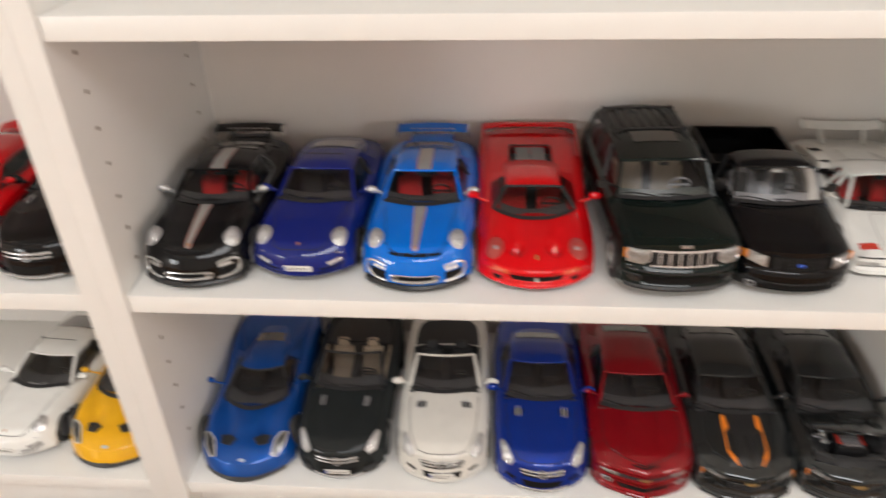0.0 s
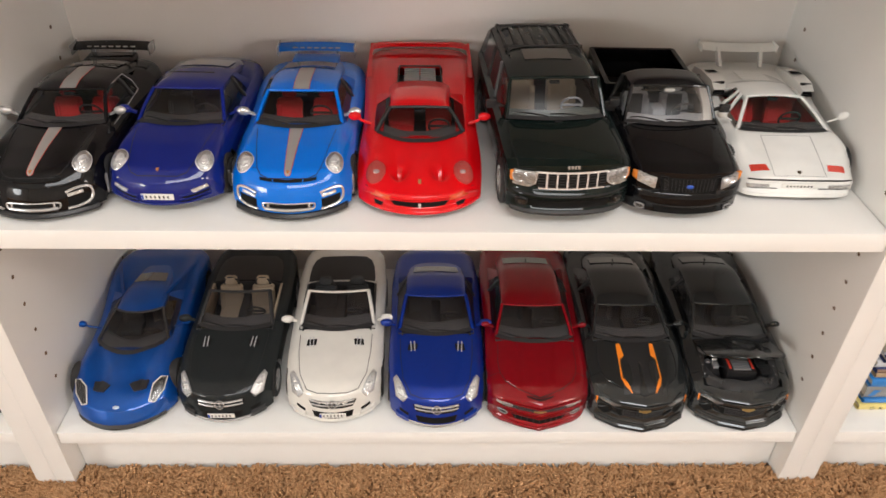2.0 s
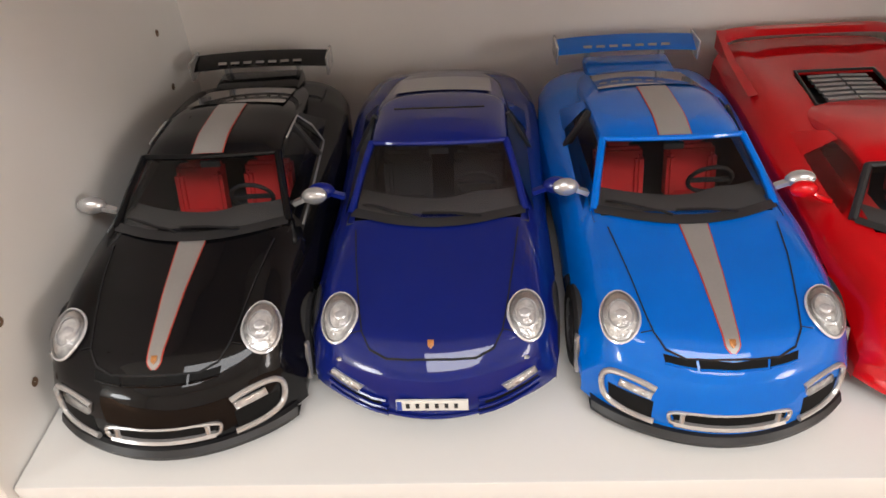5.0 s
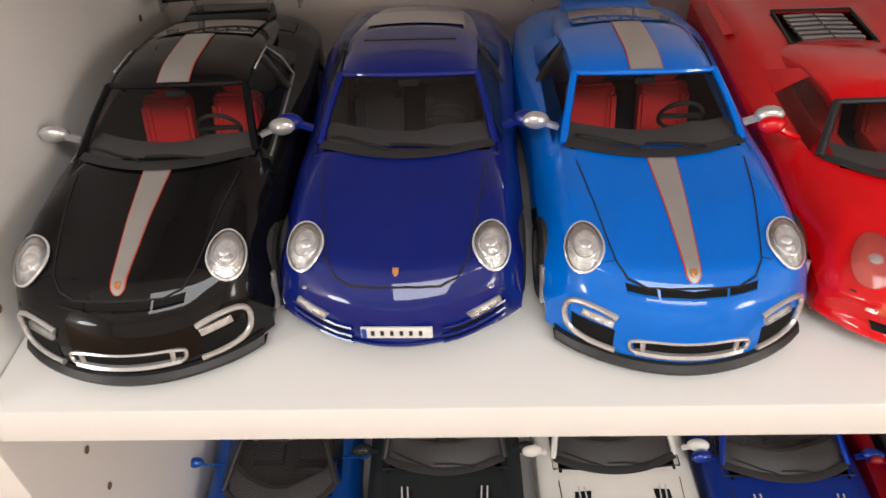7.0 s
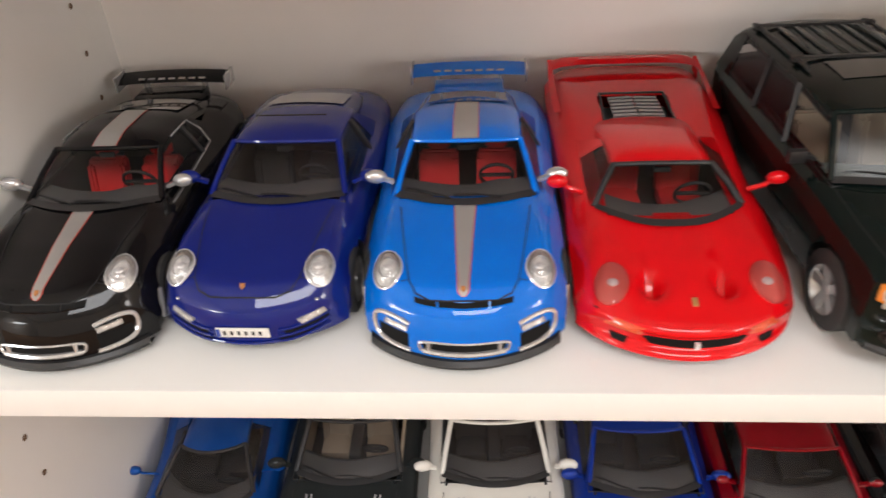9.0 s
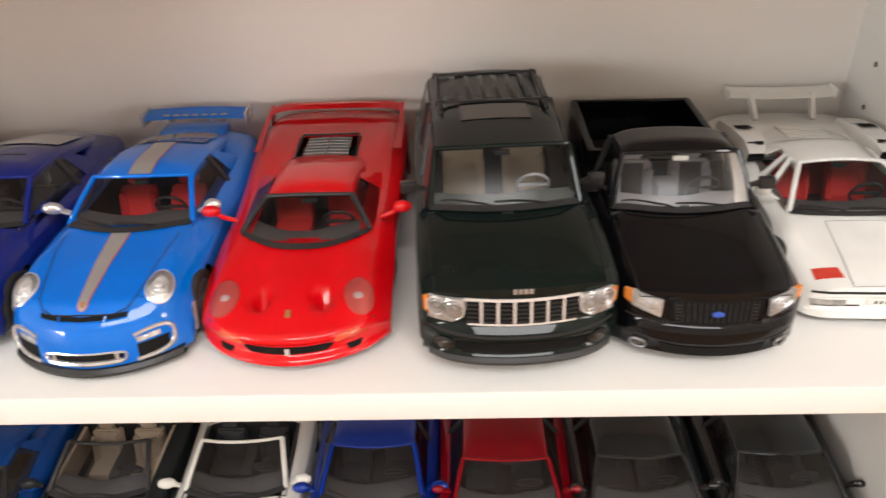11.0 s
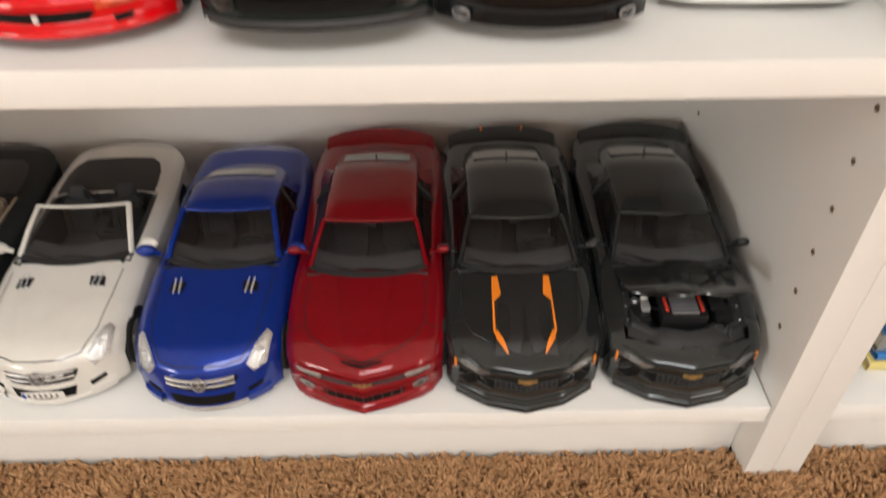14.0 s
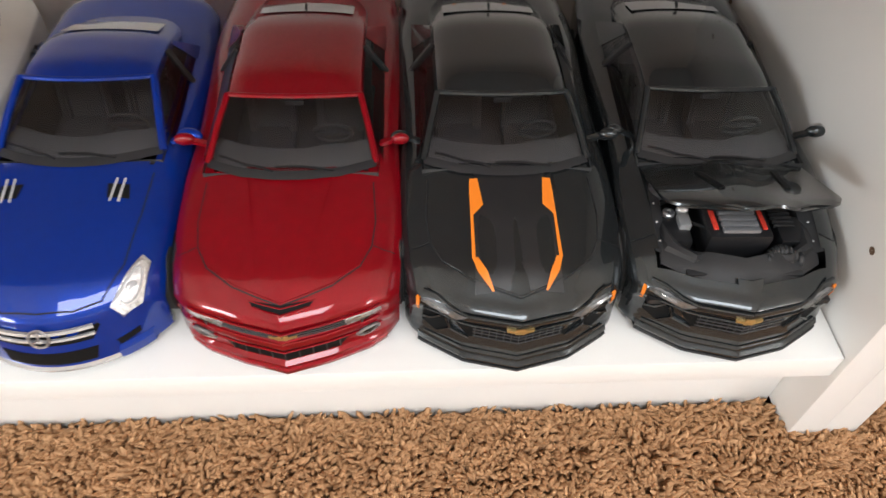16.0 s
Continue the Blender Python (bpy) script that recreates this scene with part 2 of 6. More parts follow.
# ---- toy cars ----
class Shape:
    """The outer skin of a toy car: nose at y = 0, tail at y = length, wheels on z = 0."""

    def __init__(self, s):
        self.s = s
        self.L = s["L"]
        self.H = curve(s["top"], s.get("soft", 0.008))
        self.W = curve(s["half"], s.get("wsoft", 0.02))
        self.F = curve(s["face"], s.get("fsoft", 0.004))
        self.plan = curve(s["plan"], s.get("psoft", 0.05)) if "plan" in s else None
        self.lip = s["face"][0][0]
        self.nose_a = np.linspace(0, 1, 101)
        self.nose_x = np.array([a * self.W(self.front(a) + self.F(self.H(0)) * (1 - a ** 6)) for a in self.nose_a])

    def front(self, a):
        a = min(1, abs(a))
        if self.plan:
            return self.plan(a) - self.plan(0)
        return self.s["bow"] * a * a + self.s.get("corner", 0.01) * a ** 7

    def back(self, a):
        a = min(1, abs(a))
        return self.s.get("rear_bow", 0.01) * a * a + 0.01 * a ** 7

    def top(self, x, y):
        a = min(1.0, abs(x) / self.W(y))
        fade = max(0.0, 1 - y / (0.4 * self.L))
        yb = y - self.front(a) * fade
        z = self.H(max(0, yb)) - self.s.get("crown", 0.003) * a * a - self.s.get("edge", 0.005) * a ** 8
        for x0, y0, sx, sy, h in self.s.get("bumps", ()):
            z += h * math.exp(-((abs(x) - x0) / sx) ** 2 - ((y - y0) / sy) ** 2)
        # raised panels between two creases that run along the hood
        for w0, w1, y0, y1, h, soft in self.s.get("domes", ()):
            t = min(1.0, max(0.0, (y - y0) / (y1 - y0)))
            e = min(1.0, max(0.0, (w0 + (w1 - w0) * t - abs(x)) / soft + 0.5))
            f = min(1.0, max(0.0, (y - y0) / 0.012), max(0.0, (y1 - y) / 0.006 + 1)) if y > y0 else 0.0
            z += h * e * e * (3 - 2 * e) * max(0.0, f)
        return z

    def face(self, x, z):
        a = float(np.interp(abs(x), self.nose_x, self.nose_a))
        return self.front(a) + self.F(z) * (1 - a ** 6)

    def on(self, where, u, v, off=0.0):
        """A point on the skin: T by (x, y), F by (x, z), raised by off."""
        if where == "T":
            e = 0.0008
            n = Vector((-(self.top(u + e, v) - self.top(u - e, v)) / (2 * e), -(self.top(u, v + e) - self.top(u, v - e)) / (2 * e), 1)).normalized()
            return Vector((u, v, self.top(u, v))) + n * off
        e = 0.0008
        v += self.s.get("lift", 0.0) * min(1.0, max(0.0, (v - 0.006) / 0.012))
        n = Vector(((self.face(u + e, v) - self.face(u - e, v)) / (2 * e), -1, (self.face(u, v + e) - self.face(u, v - e)) / (2 * e))).normalized()
        return Vector((u, self.face(u, v), v)) + n * off

    def body(self):
        s, L = self.s, self.L
        A = [math.sin(k / 26 * math.pi / 2) for k in range(-26, 27)]
        nf = 22
        sill = s.get("sill", 0.009)
        rows, sides = [], []
        top0 = self.H(0)
        for i in range(nf):
            t = i / nf
            z = self.lip + t * (top0 - self.lip)
            r = []
            for a in A:
                y0 = self.front(a) + self.F(top0) * (1 - abs(a) ** 6)
                x = a * self.W(y0)
                r.append(Vector((x, self.front(a) + self.F(z) * (1 - abs(a) ** 6), self.lip + t * (self.top(x, y0) - self.lip))))
            rows.append(r)
        n = 104
        for j in range(n + 1):
            q = j / n
            r = []
            for a in A:
                y0, y1 = self.front(a) + self.F(top0) * (1 - abs(a) ** 6), L - self.back(a)
                y = y0 + (y1 - y0) * q
                r.append(Vector((a * self.W(y), y, self.top(a * self.W(y), y))))
            rows.append(r)
        for i in range(1, 6):
            t = 1 - i / 5
            r = []
            for k, a in enumerate(A):
                p = rows[nf + n][k]
                r.append(Vector((p.x * (1 - 0.02 * (1 - t)), p.y - 0.004 * (1 - t) ** 2, sill + (p.z - sill) * t)))
            rows.append(r)
        bm = bmesh.new()
        vs = grid_mesh(bm, rows)
        # flanks
        R = s["wheel"]
        for k, sg in ((0, -1), (-1, 1)):
            cols = [[vs[nf + j][k] for j in range(n + 1)]]
            for i in range(1, 13):
                t = i / 12
                c = []
                for j in range(n + 1):
                    p = rows[nf + j][k]
                    e = max(0.0, math.sin(math.pi * j / n)) ** 0.5
                    bulge = s.get("bulge", 0.002) * math.sin(math.pi * min(1, t * 1.3)) - s.get("tuck", 0.003) * t ** 3
                    c.append(bm.verts.new((p.x + sg * bulge * e, p.y, p.z + (sill - p.z) * t)))
                cols.append(c)
            kill = []
            for i in range(12):
                for j in range(n):
                    f = bm.faces.new((cols[i][j], cols[i][j + 1], cols[i + 1][j + 1], cols[i + 1][j]))
                    c = f.calc_center_median()
                    if any((c.y - w) ** 2 + (c.z - R) ** 2 < (R * 1.12) ** 2 for w in s["axles"]):
                        kill.append(f)
            bmesh.ops.delete(bm, geom=kill, context="FACES_ONLY")
            for i in range(1, 13):
                for v in cols[i]:
                    for w in s["axles"]:
                        d = Vector((0, v.co.y - w, v.co.z - R))
                        if d.length < R * 1.14 and v.co.z < self.H(v.co.y) - 0.004:
                            d = d.normalized() * R * 1.14 if d.length > 1e-5 else Vector((0, 0, R * 1.14))
                            v.co.y, v.co.z = w + d.y, max(sill, R + d.z)
        g = s.get("cabin")
        dead = []
        for f in bm.faces:
            c = f.calc_center_median()
            if g and g[0] < c.y < g[1] and abs(c.x) < g[2] and c.z > self.H(c.y) - 0.012:
                dead.append(f)
            for x0, x1, y0, y1 in s.get("openings", ()):
                yb = c.y - self.front(c.x / self.W(c.y)) * max(0.0, 1 - c.y / (0.4 * L))
                if x0 < c.x < x1 and y0 < yb and c.y < y1 and c.z > self.H(c.y) - 0.012:
                    dead.append(f)
        bmesh.ops.delete(bm, geom=list(set(dead)), context="FACES")
        bmesh.ops.delete(bm, geom=[v for v in bm.verts if not v.link_faces], context="VERTS")
        return bm

    def ribbon(self, where, pts, w, off=0.0003):
        """A thin line laid along (u, v) points on the skin."""
        q = []
        for (a, b), (c, d) in zip(pts, pts[1:]):
            m = max(2, int(math.hypot(c - a, d - b) / 0.003))
            q += [(a + (c - a) * i / m, b + (d - b) * i / m) for i in range(m)]
        q.append(pts[-1])
        rows = []
        for i, (a, b) in enumerate(q):
            c, d = q[max(0, i - 1)], q[min(len(q) - 1, i + 1)]
            t = Vector((d[0] - c[0], d[1] - c[1]))
            t = t.normalized() if t.length else Vector((1, 0))
            rows.append([self.on(where, a - t.y * w / 2 * k, b + t.x * w / 2 * k, off) for k in (-1, 1)])
        bm = bmesh.new()
        grid_mesh(bm, rows)
        return bm

    def band(self, where, left, right, v0, v1, off=0.0004):
        """A decal between two edges u = left(v), right(v)."""
        n = max(2, int(abs(v1 - v0) / 0.0008))
        rows = []
        for i in range(n + 1):
            v = v0 + (v1 - v0) * i / n
            a, b = left(v), right(v)
            rows.append([self.on(where, a + (b - a) * k / 3, v, off) for k in range(4)])
        bm = bmesh.new()
        grid_mesh(bm, rows)
        return bm

    def patch(self, where, pts, off=0.0004, thick=0.001, dome=0.0, mirror=1):
        """A lamp, grille or badge with the outline pts of (u, v), following the skin, with a raised rim and a domed middle."""
        q = []
        for (a, b), (c, d) in zip(pts, pts[1:] + pts[:1]):
            m = max(1, int(math.hypot(c - a, d - b) / 0.004))
            q += [(a + (c - a) * i / m, b + (d - b) * i / m) for i in range(m)]
        cu, cv = sum(p[0] for p in q) / len(q), sum(p[1] for p in q) / len(q)
        rows = []
        for t, o in ((1.0, off - thick), (1.0, off), (0.72, off + dome * 0.5), (0.4, off + dome * 0.85), (0.12, off + dome)):
            rows.append([self.on(where, (cu + (a - cu) * t) * mirror, cv + (b - cv) * t, o) for a, b in q])
        bm = bmesh.new()
        vs = grid_mesh(bm, rows, close=True)
        bm.faces.new(vs[-1])
        return bm


def ring(cx, cy, rx, ry, n=20, turn=0.0):
    c, s = math.cos(turn), math.sin(turn)
    return [(cx + rx * math.cos(2 * math.pi * k / n) * c - ry * math.sin(2 * math.pi * k / n) * s,
             cy + rx * math.cos(2 * math.pi * k / n) * s + ry * math.sin(2 * math.pi * k / n) * c) for k in range(n)]


def wheel(car, x, y, R, width, rim_mat, spokes=5):
    sg = 1 if x > 0 else -1
    m = Matrix.Translation((x, y, R))
    bm = bmesh.new()
    w = width / 2
    lathe(bm, [(-w, R * 0.62), (-w, R * 0.9), (-w * 0.8, R), (w * 0.8, R), (w, R * 0.9), (w, R * 0.7), (w * 0.8, R * 0.66)], m)
    tyre = part("wheel", bm, M["rubber"], car, "black rubber tyre")
    bm = bmesh.new()
    lathe(bm, [(sg * w * 0.85, R * 0.70), (sg * w * 0.98, R * 0.66), (sg * w * 0.5, R * 0.6), (sg * w * 0.2, R * 0.55), (sg * w * 0.2, R * 0.02)], m)
    for k in range(spokes):
        a = 2 * math.pi * k / spokes
        d = Vector((0, math.cos(a), math.sin(a)))
        p0, p1 = m @ (d * R * 0.06 + Vector((sg * w * 0.7, 0, 0))), m @ (d * R * 0.64 + Vector((sg * w * 0.85, 0, 0)))
        t = Vector((0, -math.sin(a), math.cos(a)))
        rows = [[p + t * (ww * i) + Vector((sg * h, 0, 0)) for i, h in ((-1, -w * 0.3), (-1, 0), (1, 0), (1, -w * 0.3))] for p, ww in ((p0, R * 0.10), (p1, R * 0.14))]
        grid_mesh(bm, rows)
    lathe(bm, [(sg * w * 0.2, R * 0.13), (sg * w * 0.8, R * 0.12), (sg * w * 0.85, 0.0005)], m, 12)
    part("rim", bm, rim_mat, tyre, "", angle=0.5)
    return tyre


def seat(car, x, y, z, w, h, mat, insert=None):
    """Bucket seat: cushion, leaning backrest and headrest in one mesh."""
    bm = bmesh.new()
    box(bm, x - w / 2, x + w / 2, y - w * 0.9, y, z, z + h * 0.22, 0.002)
    lean = Matrix.Translation((x, y, z + h * 0.1)) @ pose(0, 0, 0, -16)
    g = bmesh.ops.create_cube(bm, size=1, matrix=lean @ Matrix.Translation((0, 0, h * 0.36)) @ Matrix.Diagonal((w, h * 0.2, h * 0.72, 1)))
    g2 = bmesh.ops.create_cube(bm, size=1, matrix=lean @ Matrix.Translation((0, 0, h * 0.85)) @ Matrix.Diagonal((w * 0.55, h * 0.17, h * 0.24, 1)))
    g3 = []
    for sg in (-1, 1):
        g3 += bmesh.ops.create_cube(bm, size=1, matrix=lean @ Matrix.Translation((sg * w * 0.42, -h * 0.1, h * 0.32)) @ Matrix.Diagonal((w * 0.18, h * 0.2, h * 0.6, 1)))["verts"]
    vs = g["verts"] + g2["verts"] + g3
    bmesh.ops.bevel(bm, geom=list({e for v in vs for e in v.link_edges}), offset=0.0016, segments=2, affect="EDGES")
    ob = part("seat", bm, mat, car)
    if insert:
        bm = bmesh.new()
        bmesh.ops.create_cube(bm, size=1, matrix=lean @ Matrix.Translation((0, -h * 0.105, h * 0.38)) @ Matrix.Diagonal((w * 0.55, h * 0.02, h * 0.6, 1)))
        part("seat_insert", bm, insert, ob, smooth=False)
    return ob


def arc(w, y, bow, z, n=14, drop=0.0, up=0.0):
    """Cross-car curve: middle forward by bow, ends lower by drop."""
    out = []
    for k in range(n + 1):
        a = -1 + 2 * k / n
        out.append(Vector((a * w, y + bow * a * a, z - drop * a * a)))
    return out


def pane(bm, lower, upper, n=8, bulge=0.0015):
    rows = []
    for i in range(n + 1):
        t = i / n
        rows.append([p.lerp(q, t) + Vector((0, -0.6, 0.8)) * bulge * math.sin(math.pi * t) for p, q in zip(lower, upper)])
    grid_mesh(bm, rows)


def cabin(car, sh, g, colour, glass_mat, interior, seat_mat, roof=True, insert=None):
    """Windscreen, pillars, roof, side panes and the interior."""
    yc, yf, yr, yd = g["cowl"], g["front"], g["rear"], g["deck"]
    wb, wf, wr, wd = g["wb"], g["wf"], g["wr"], g["wd"]
    zf, zr = g["zf"], g["zr"]
    bc, bf = g.get("bow_c", 0.012), g.get("bow_f", 0.006)
    low = [Vector((p.x, p.y, sh.top(p.x, p.y) + 0.0005)) for p in arc(wb, yc, bc, 0)]
    up = arc(wf, yf, bf, zf, drop=0.0025)
    bm = bmesh.new()
    pane(bm, low, up)
    ws = part("windshield", bm, glass_mat, car, "clear windscreen")
    # black band at the foot of the glass and the wipers
    bm = bmesh.new()
    grid_mesh(bm, [[p + Vector((0, -0.0035, 0.0002)) for p in low], [p + Vector((0, -0.0005, 0.0012)) for p in low], [p.lerp(q, 0.05) + Vector((0, -0.0005, 0.0006)) for p, q in zip(low, up)]])
    part("cowl", bm, M["trim"], car)
    if g.get("wipers", True):
        for x0, x1 in ((-0.2 * wb, -0.86 * wb), (0.5 * wb, -0.16 * wb)):
            bm = bmesh.new()
            pts = []
            for k in range(7):
                t = k / 6
                x = x0 + (x1 - x0) * t
                i = (x / wb + 1) / 2 * 14
                a, b = low[int(i)], up[int(i)]
                p = a.lerp(b, 0.03 + 0.05 * (1 - t) * t * 3 + 0.06 * t)
                pts.append(Vector((x, p.y - 0.001, p.z + 0.0012)))
            tube(bm, pts, 0.0006, 5)
            part("wiper", bm, M["black_plastic"], car)
    fr = g.get("frame", colour)
    for sg, k in ((-1, 0), (1, -1)):
        bm = bmesh.new()
        pts = [low[k] + Vector((0, -0.001, 0)), low[k].lerp(up[k], 0.5) + Vector((0, -0.0006, 0.0009)), up[k]]
        tube(bm, pts, g.get("pillar", 0.0018), 8)
        part("pillar", bm, fr, car)
    bm = bmesh.new()
    tube(bm, up, 0.0014, 8)
    part("header", bm, fr, car)
    if roof:
        rows = []
        n = 26
        yl = g.get("tail", yd)
        prof = curve([(yf, zf), (yf + 0.3 * (yr - yf), zf + g.get("arch", 0.003)), (yr, zr), (yd, g["zd"])] + ([(yl, g["zt"])] if yl > yd else []), g.get("rsoft", 0.012))
        wid = curve([(yf, wf), (yr, wr), (yd, wd)] + ([(yl, wd * 0.96)] if yl > yd else []), 0.01)
        for j in range(n + 1):
            t = j / n
            r = []
            for k in range(-8, 9):
                a = math.sin(k / 8 * math.pi / 2)
                y = yf + bf * a * a + (yl - yf - bf * a * a) * t
                r.append(Vector((a * wid(y), y, prof(y) - 0.0025 * a * a - 0.003 * a ** 8)))
            # edge turned down over the side glass
            r = [r[0] + Vector((-0.0012, 0, -0.003))] + r + [r[-1] + Vector((0.0012, 0, -0.003))]
            rows.append(r)
        bm = bmesh.new()
        grid_mesh(bm, rows)
        part("roof", bm, g.get("roof_mat", colour), car)
        g["prof"], g["wid"] = prof, wid

        def skin(a, y, off):
            return Vector((a * wid(y), y, prof(y) - 0.0025 * a * a + off))
        g["skin"] = skin
        if g.get("rear_glass", True):
            y0, y1 = g.get("rg", (yr + 0.35 * (yd - yr) * 0.3, yr + 0.85 * (yd - yr)))
            bm = bmesh.new()
            grid_mesh(bm, [[skin(a / 8 * 0.8, y0 + (y1 - y0) * i / 8, 0.0007) for a in range(-8, 9)] for i in range(9)])
            part("rear_window", bm, M["rear_glass"], car, "dark rear window")
        # side panes between roof edge and belt
        for sg in (-1, 1):
            n = 14
            lo, hi = [], []
            for j in range(n + 1):
                t = j / n
                yb = yc + bc + (g.get("side_end", yd) - yc - bc) * t
                yt = yf + bf + (g.get("side_top_end", yr + 0.5 * (yd - yr)) - yf - bf) * t
                hi.append(Vector((sg * (wid(yt) + 0.0008), yt, prof(yt) - 0.0055)))
                xb = min(g.get("belt", wb + 0.003), sh.W(yb) * 0.985)
                lo.append(Vector((sg * xb, yb, sh.top(xb, yb) - 0.001)))
            bm = bmesh.new()
            grid_mesh(bm, [[p.lerp(q, i / 4) for p, q in zip(lo, hi)] for i in range(5)])
            part("side_window", bm, g.get("side_mat", glass_mat), car)
            if "trim_line" in g:
                bm = bmesh.new()
                out = Vector((sg * 0.0007, 0, 0.0004))
                tube(bm, [p + out for p in lo[:12]] + [lo[12].lerp(hi[12], 0.5) + out] + [p + out for p in reversed(hi[4:13])], 0.0006, 5)
                part("window_trim", bm, g["trim_line"], car)
            for t in g.get("posts", (0.62,)):
                j = int(t * n)
                bm = bmesh.new()
                bar(bm, lo[j], hi[j], 0.003, 0.003)
                part("door_pillar", bm, g.get("post_mat", M["trim"]), car)
            # broad rear quarter
            bm = bmesh.new()
            j = int(g.get("quarter", 0.8) * n)
            grid_mesh(bm, [[p.lerp(q, i / 4) + Vector((sg * 0.0006, 0, 0)) for p, q in zip(lo[j:], hi[j:])] for i in range(5)])
            part("quarter_panel", bm, colour, car)
    # interior
    floor = g.get("floor", 0.014)
    end = g.get("tub", yd - 0.004)
    bm = bmesh.new()
    w2 = wb + 0.001
    rows = []
    for y in (yc + 0.004, end):
        rows.append([Vector((-w2, y, sh.top(0, yc) - 0.002)), Vector((-w2, y, floor)), Vector((w2, y, floor)), Vector((w2, y, sh.top(0, yc) - 0.002))])
    vs = grid_mesh(bm, rows)
    bm.faces.new(vs[0])
    bm.faces.new(vs[1])
    part("cabin_tub", bm, g.get("tub_mat", M["cabin"]), car, smooth=False)
    bm = bmesh.new()
    zt = sh.top(0, yc + 0.004)
    rows = [[Vector((a / 8 * wb * 0.97, yc + bc * (a / 8) ** 2 + dy, sh.top(a / 8 * wb * 0.97, yc + bc * (a / 8) ** 2) - 0.0008 + dz + 0.002 * math.exp(-((a / 8 - 0.45) / 0.2) ** 2) * (dy > 0.008))) for a in range(-8, 9)] for dy, dz in ((0.001, -0.0005), (0.010, 0.0015), (0.020, 0.0), (0.026, -0.006), (0.024, -0.018))]
    grid_mesh(bm, rows)
    part("dashboard", bm, g.get("dash_mat", M["dash_dark"]), car)
    zs = zt
    bm = bmesh.new()
    c = Matrix.Translation((wb * 0.45, yc + 0.034, zs - 0.003)) @ pose(0, 0, 0, 24)
    tube(bm, [c @ Vector((0.0095 * math.cos(k * math.pi / 10), 0, 0.0095 * math.sin(k * math.pi / 10))) for k in range(21)], 0.001, 6)
    bar(bm, c @ Vector((-0.009, 0, 0)), c @ Vector((0.009, 0, 0)), 0.002, 0.0015)
    part("steering_wheel", bm, g.get("wheel_mat", M["cabin"]), car)
    sy = g.get("seats_y", yc + 0.062)
    hs = g.get("seat_h", 0.036)
    for sg in (-1, 1):
        seat(car, sg * wb * 0.46, sy, floor + 0.002, wb * 0.62, hs, seat_mat, insert)
    if g.get("mirror_in", True) and roof:
        bm = bmesh.new()
        box(bm, -0.0045, 0.0045, yf + 0.001, yf + 0.003, zf - 0.0065, zf - 0.0035, 0.0005)
        part("rear_view_mirror", bm, g.get("mirror_mat", M["cabin"]), car)


# grey base colour stands in for the back board's reflection in the glass
M["rear_glass"] = material("rear_glass_sheen_grey", (0.09, 0.085, 0.08), 0.06, coat=1.0, grain=0.05, scale=50)


def door_mirror(car, x, y, z, mat, size=1.0, tall=False):
    for sg in (-1, 1):
        bm = bmesh.new()
        r = (0.0065 * size, 0.0038 * size, 0.0042 * size) if not tall else (0.005 * size, 0.004 * size, 0.006 * size)
        if tall:
            box(bm, sg * (x + 0.001), sg * (x + 0.0105), y - 0.0022, y + 0.0026, z - 0.0052, z + 0.0020, 0.0014)
        else:
            ellipsoid(bm, (sg * (x + 0.0055), y, z), r, pose(0, 0, 0, 0, sg * -12, sg * -14))
        bar(bm, (sg * (x - 0.004), y + 0.001, z - 0.004), (sg * (x + 0.002), y, z - 0.001), 0.003, 0.002)
        part("mirror", bm, mat, car, "door mirror")


def lamp(car, sh, where, pts, mirror, dome=0.0016, back="bowl", lens="lens", bulb=True, rim=None):
    """Headlight: bright bowl with bulb, under a clear domed lens."""
    bm = sh.patch(where, pts, 0.0012, 0.0025, -0.0003, mirror)
    base = part("headlight", bm, M[back], car, "clear headlight with bright reflector")
    if bulb and back != "smoke_bowl":
        cu, cv = sum(p[0] for p in pts) / len(pts) * mirror, sum(p[1] for p in pts) / len(pts)
        bm = bmesh.new()
        r = 0.2 * min(max(p[0] for p in pts) - min(p[0] for p in pts), max(p[1] for p in pts) - min(p[1] for p in pts))
        ellipsoid(bm, sh.on(where, cu, cv, 0.0004), (r, r, r * 0.5), u=10, v=6)
        part("bulb", bm, M["chrome"], base)
    if bulb and back == "bowl":
        bm = bmesh.new()
        mu, mv = sum(p[0] for p in pts) / len(pts), sum(p[1] for p in pts) / len(pts)
        q = rounded([sh.on(where, (mu + (a - mu) * 0.66) * mirror, mv + (b - mv) * 0.62, 0.0014) for a, b in pts], True, 1)
        tube(bm, q + q[:1], 0.0006, 6)
        part("reflector_ring", bm, M["chrome"], base)
    bm = sh.patch(where, pts, 0.0018, 0.0008, dome, mirror)
    part("lens", bm, M[lens], base)
    if rim:
        bm = bmesh.new()
        q = [sh.on(where, a * mirror, b, 0.0013) for a, b in pts]
        tube(bm, q + q[:1], 0.0007, 6)
        part("lamp_rim", bm, M[rim], base)
    return base


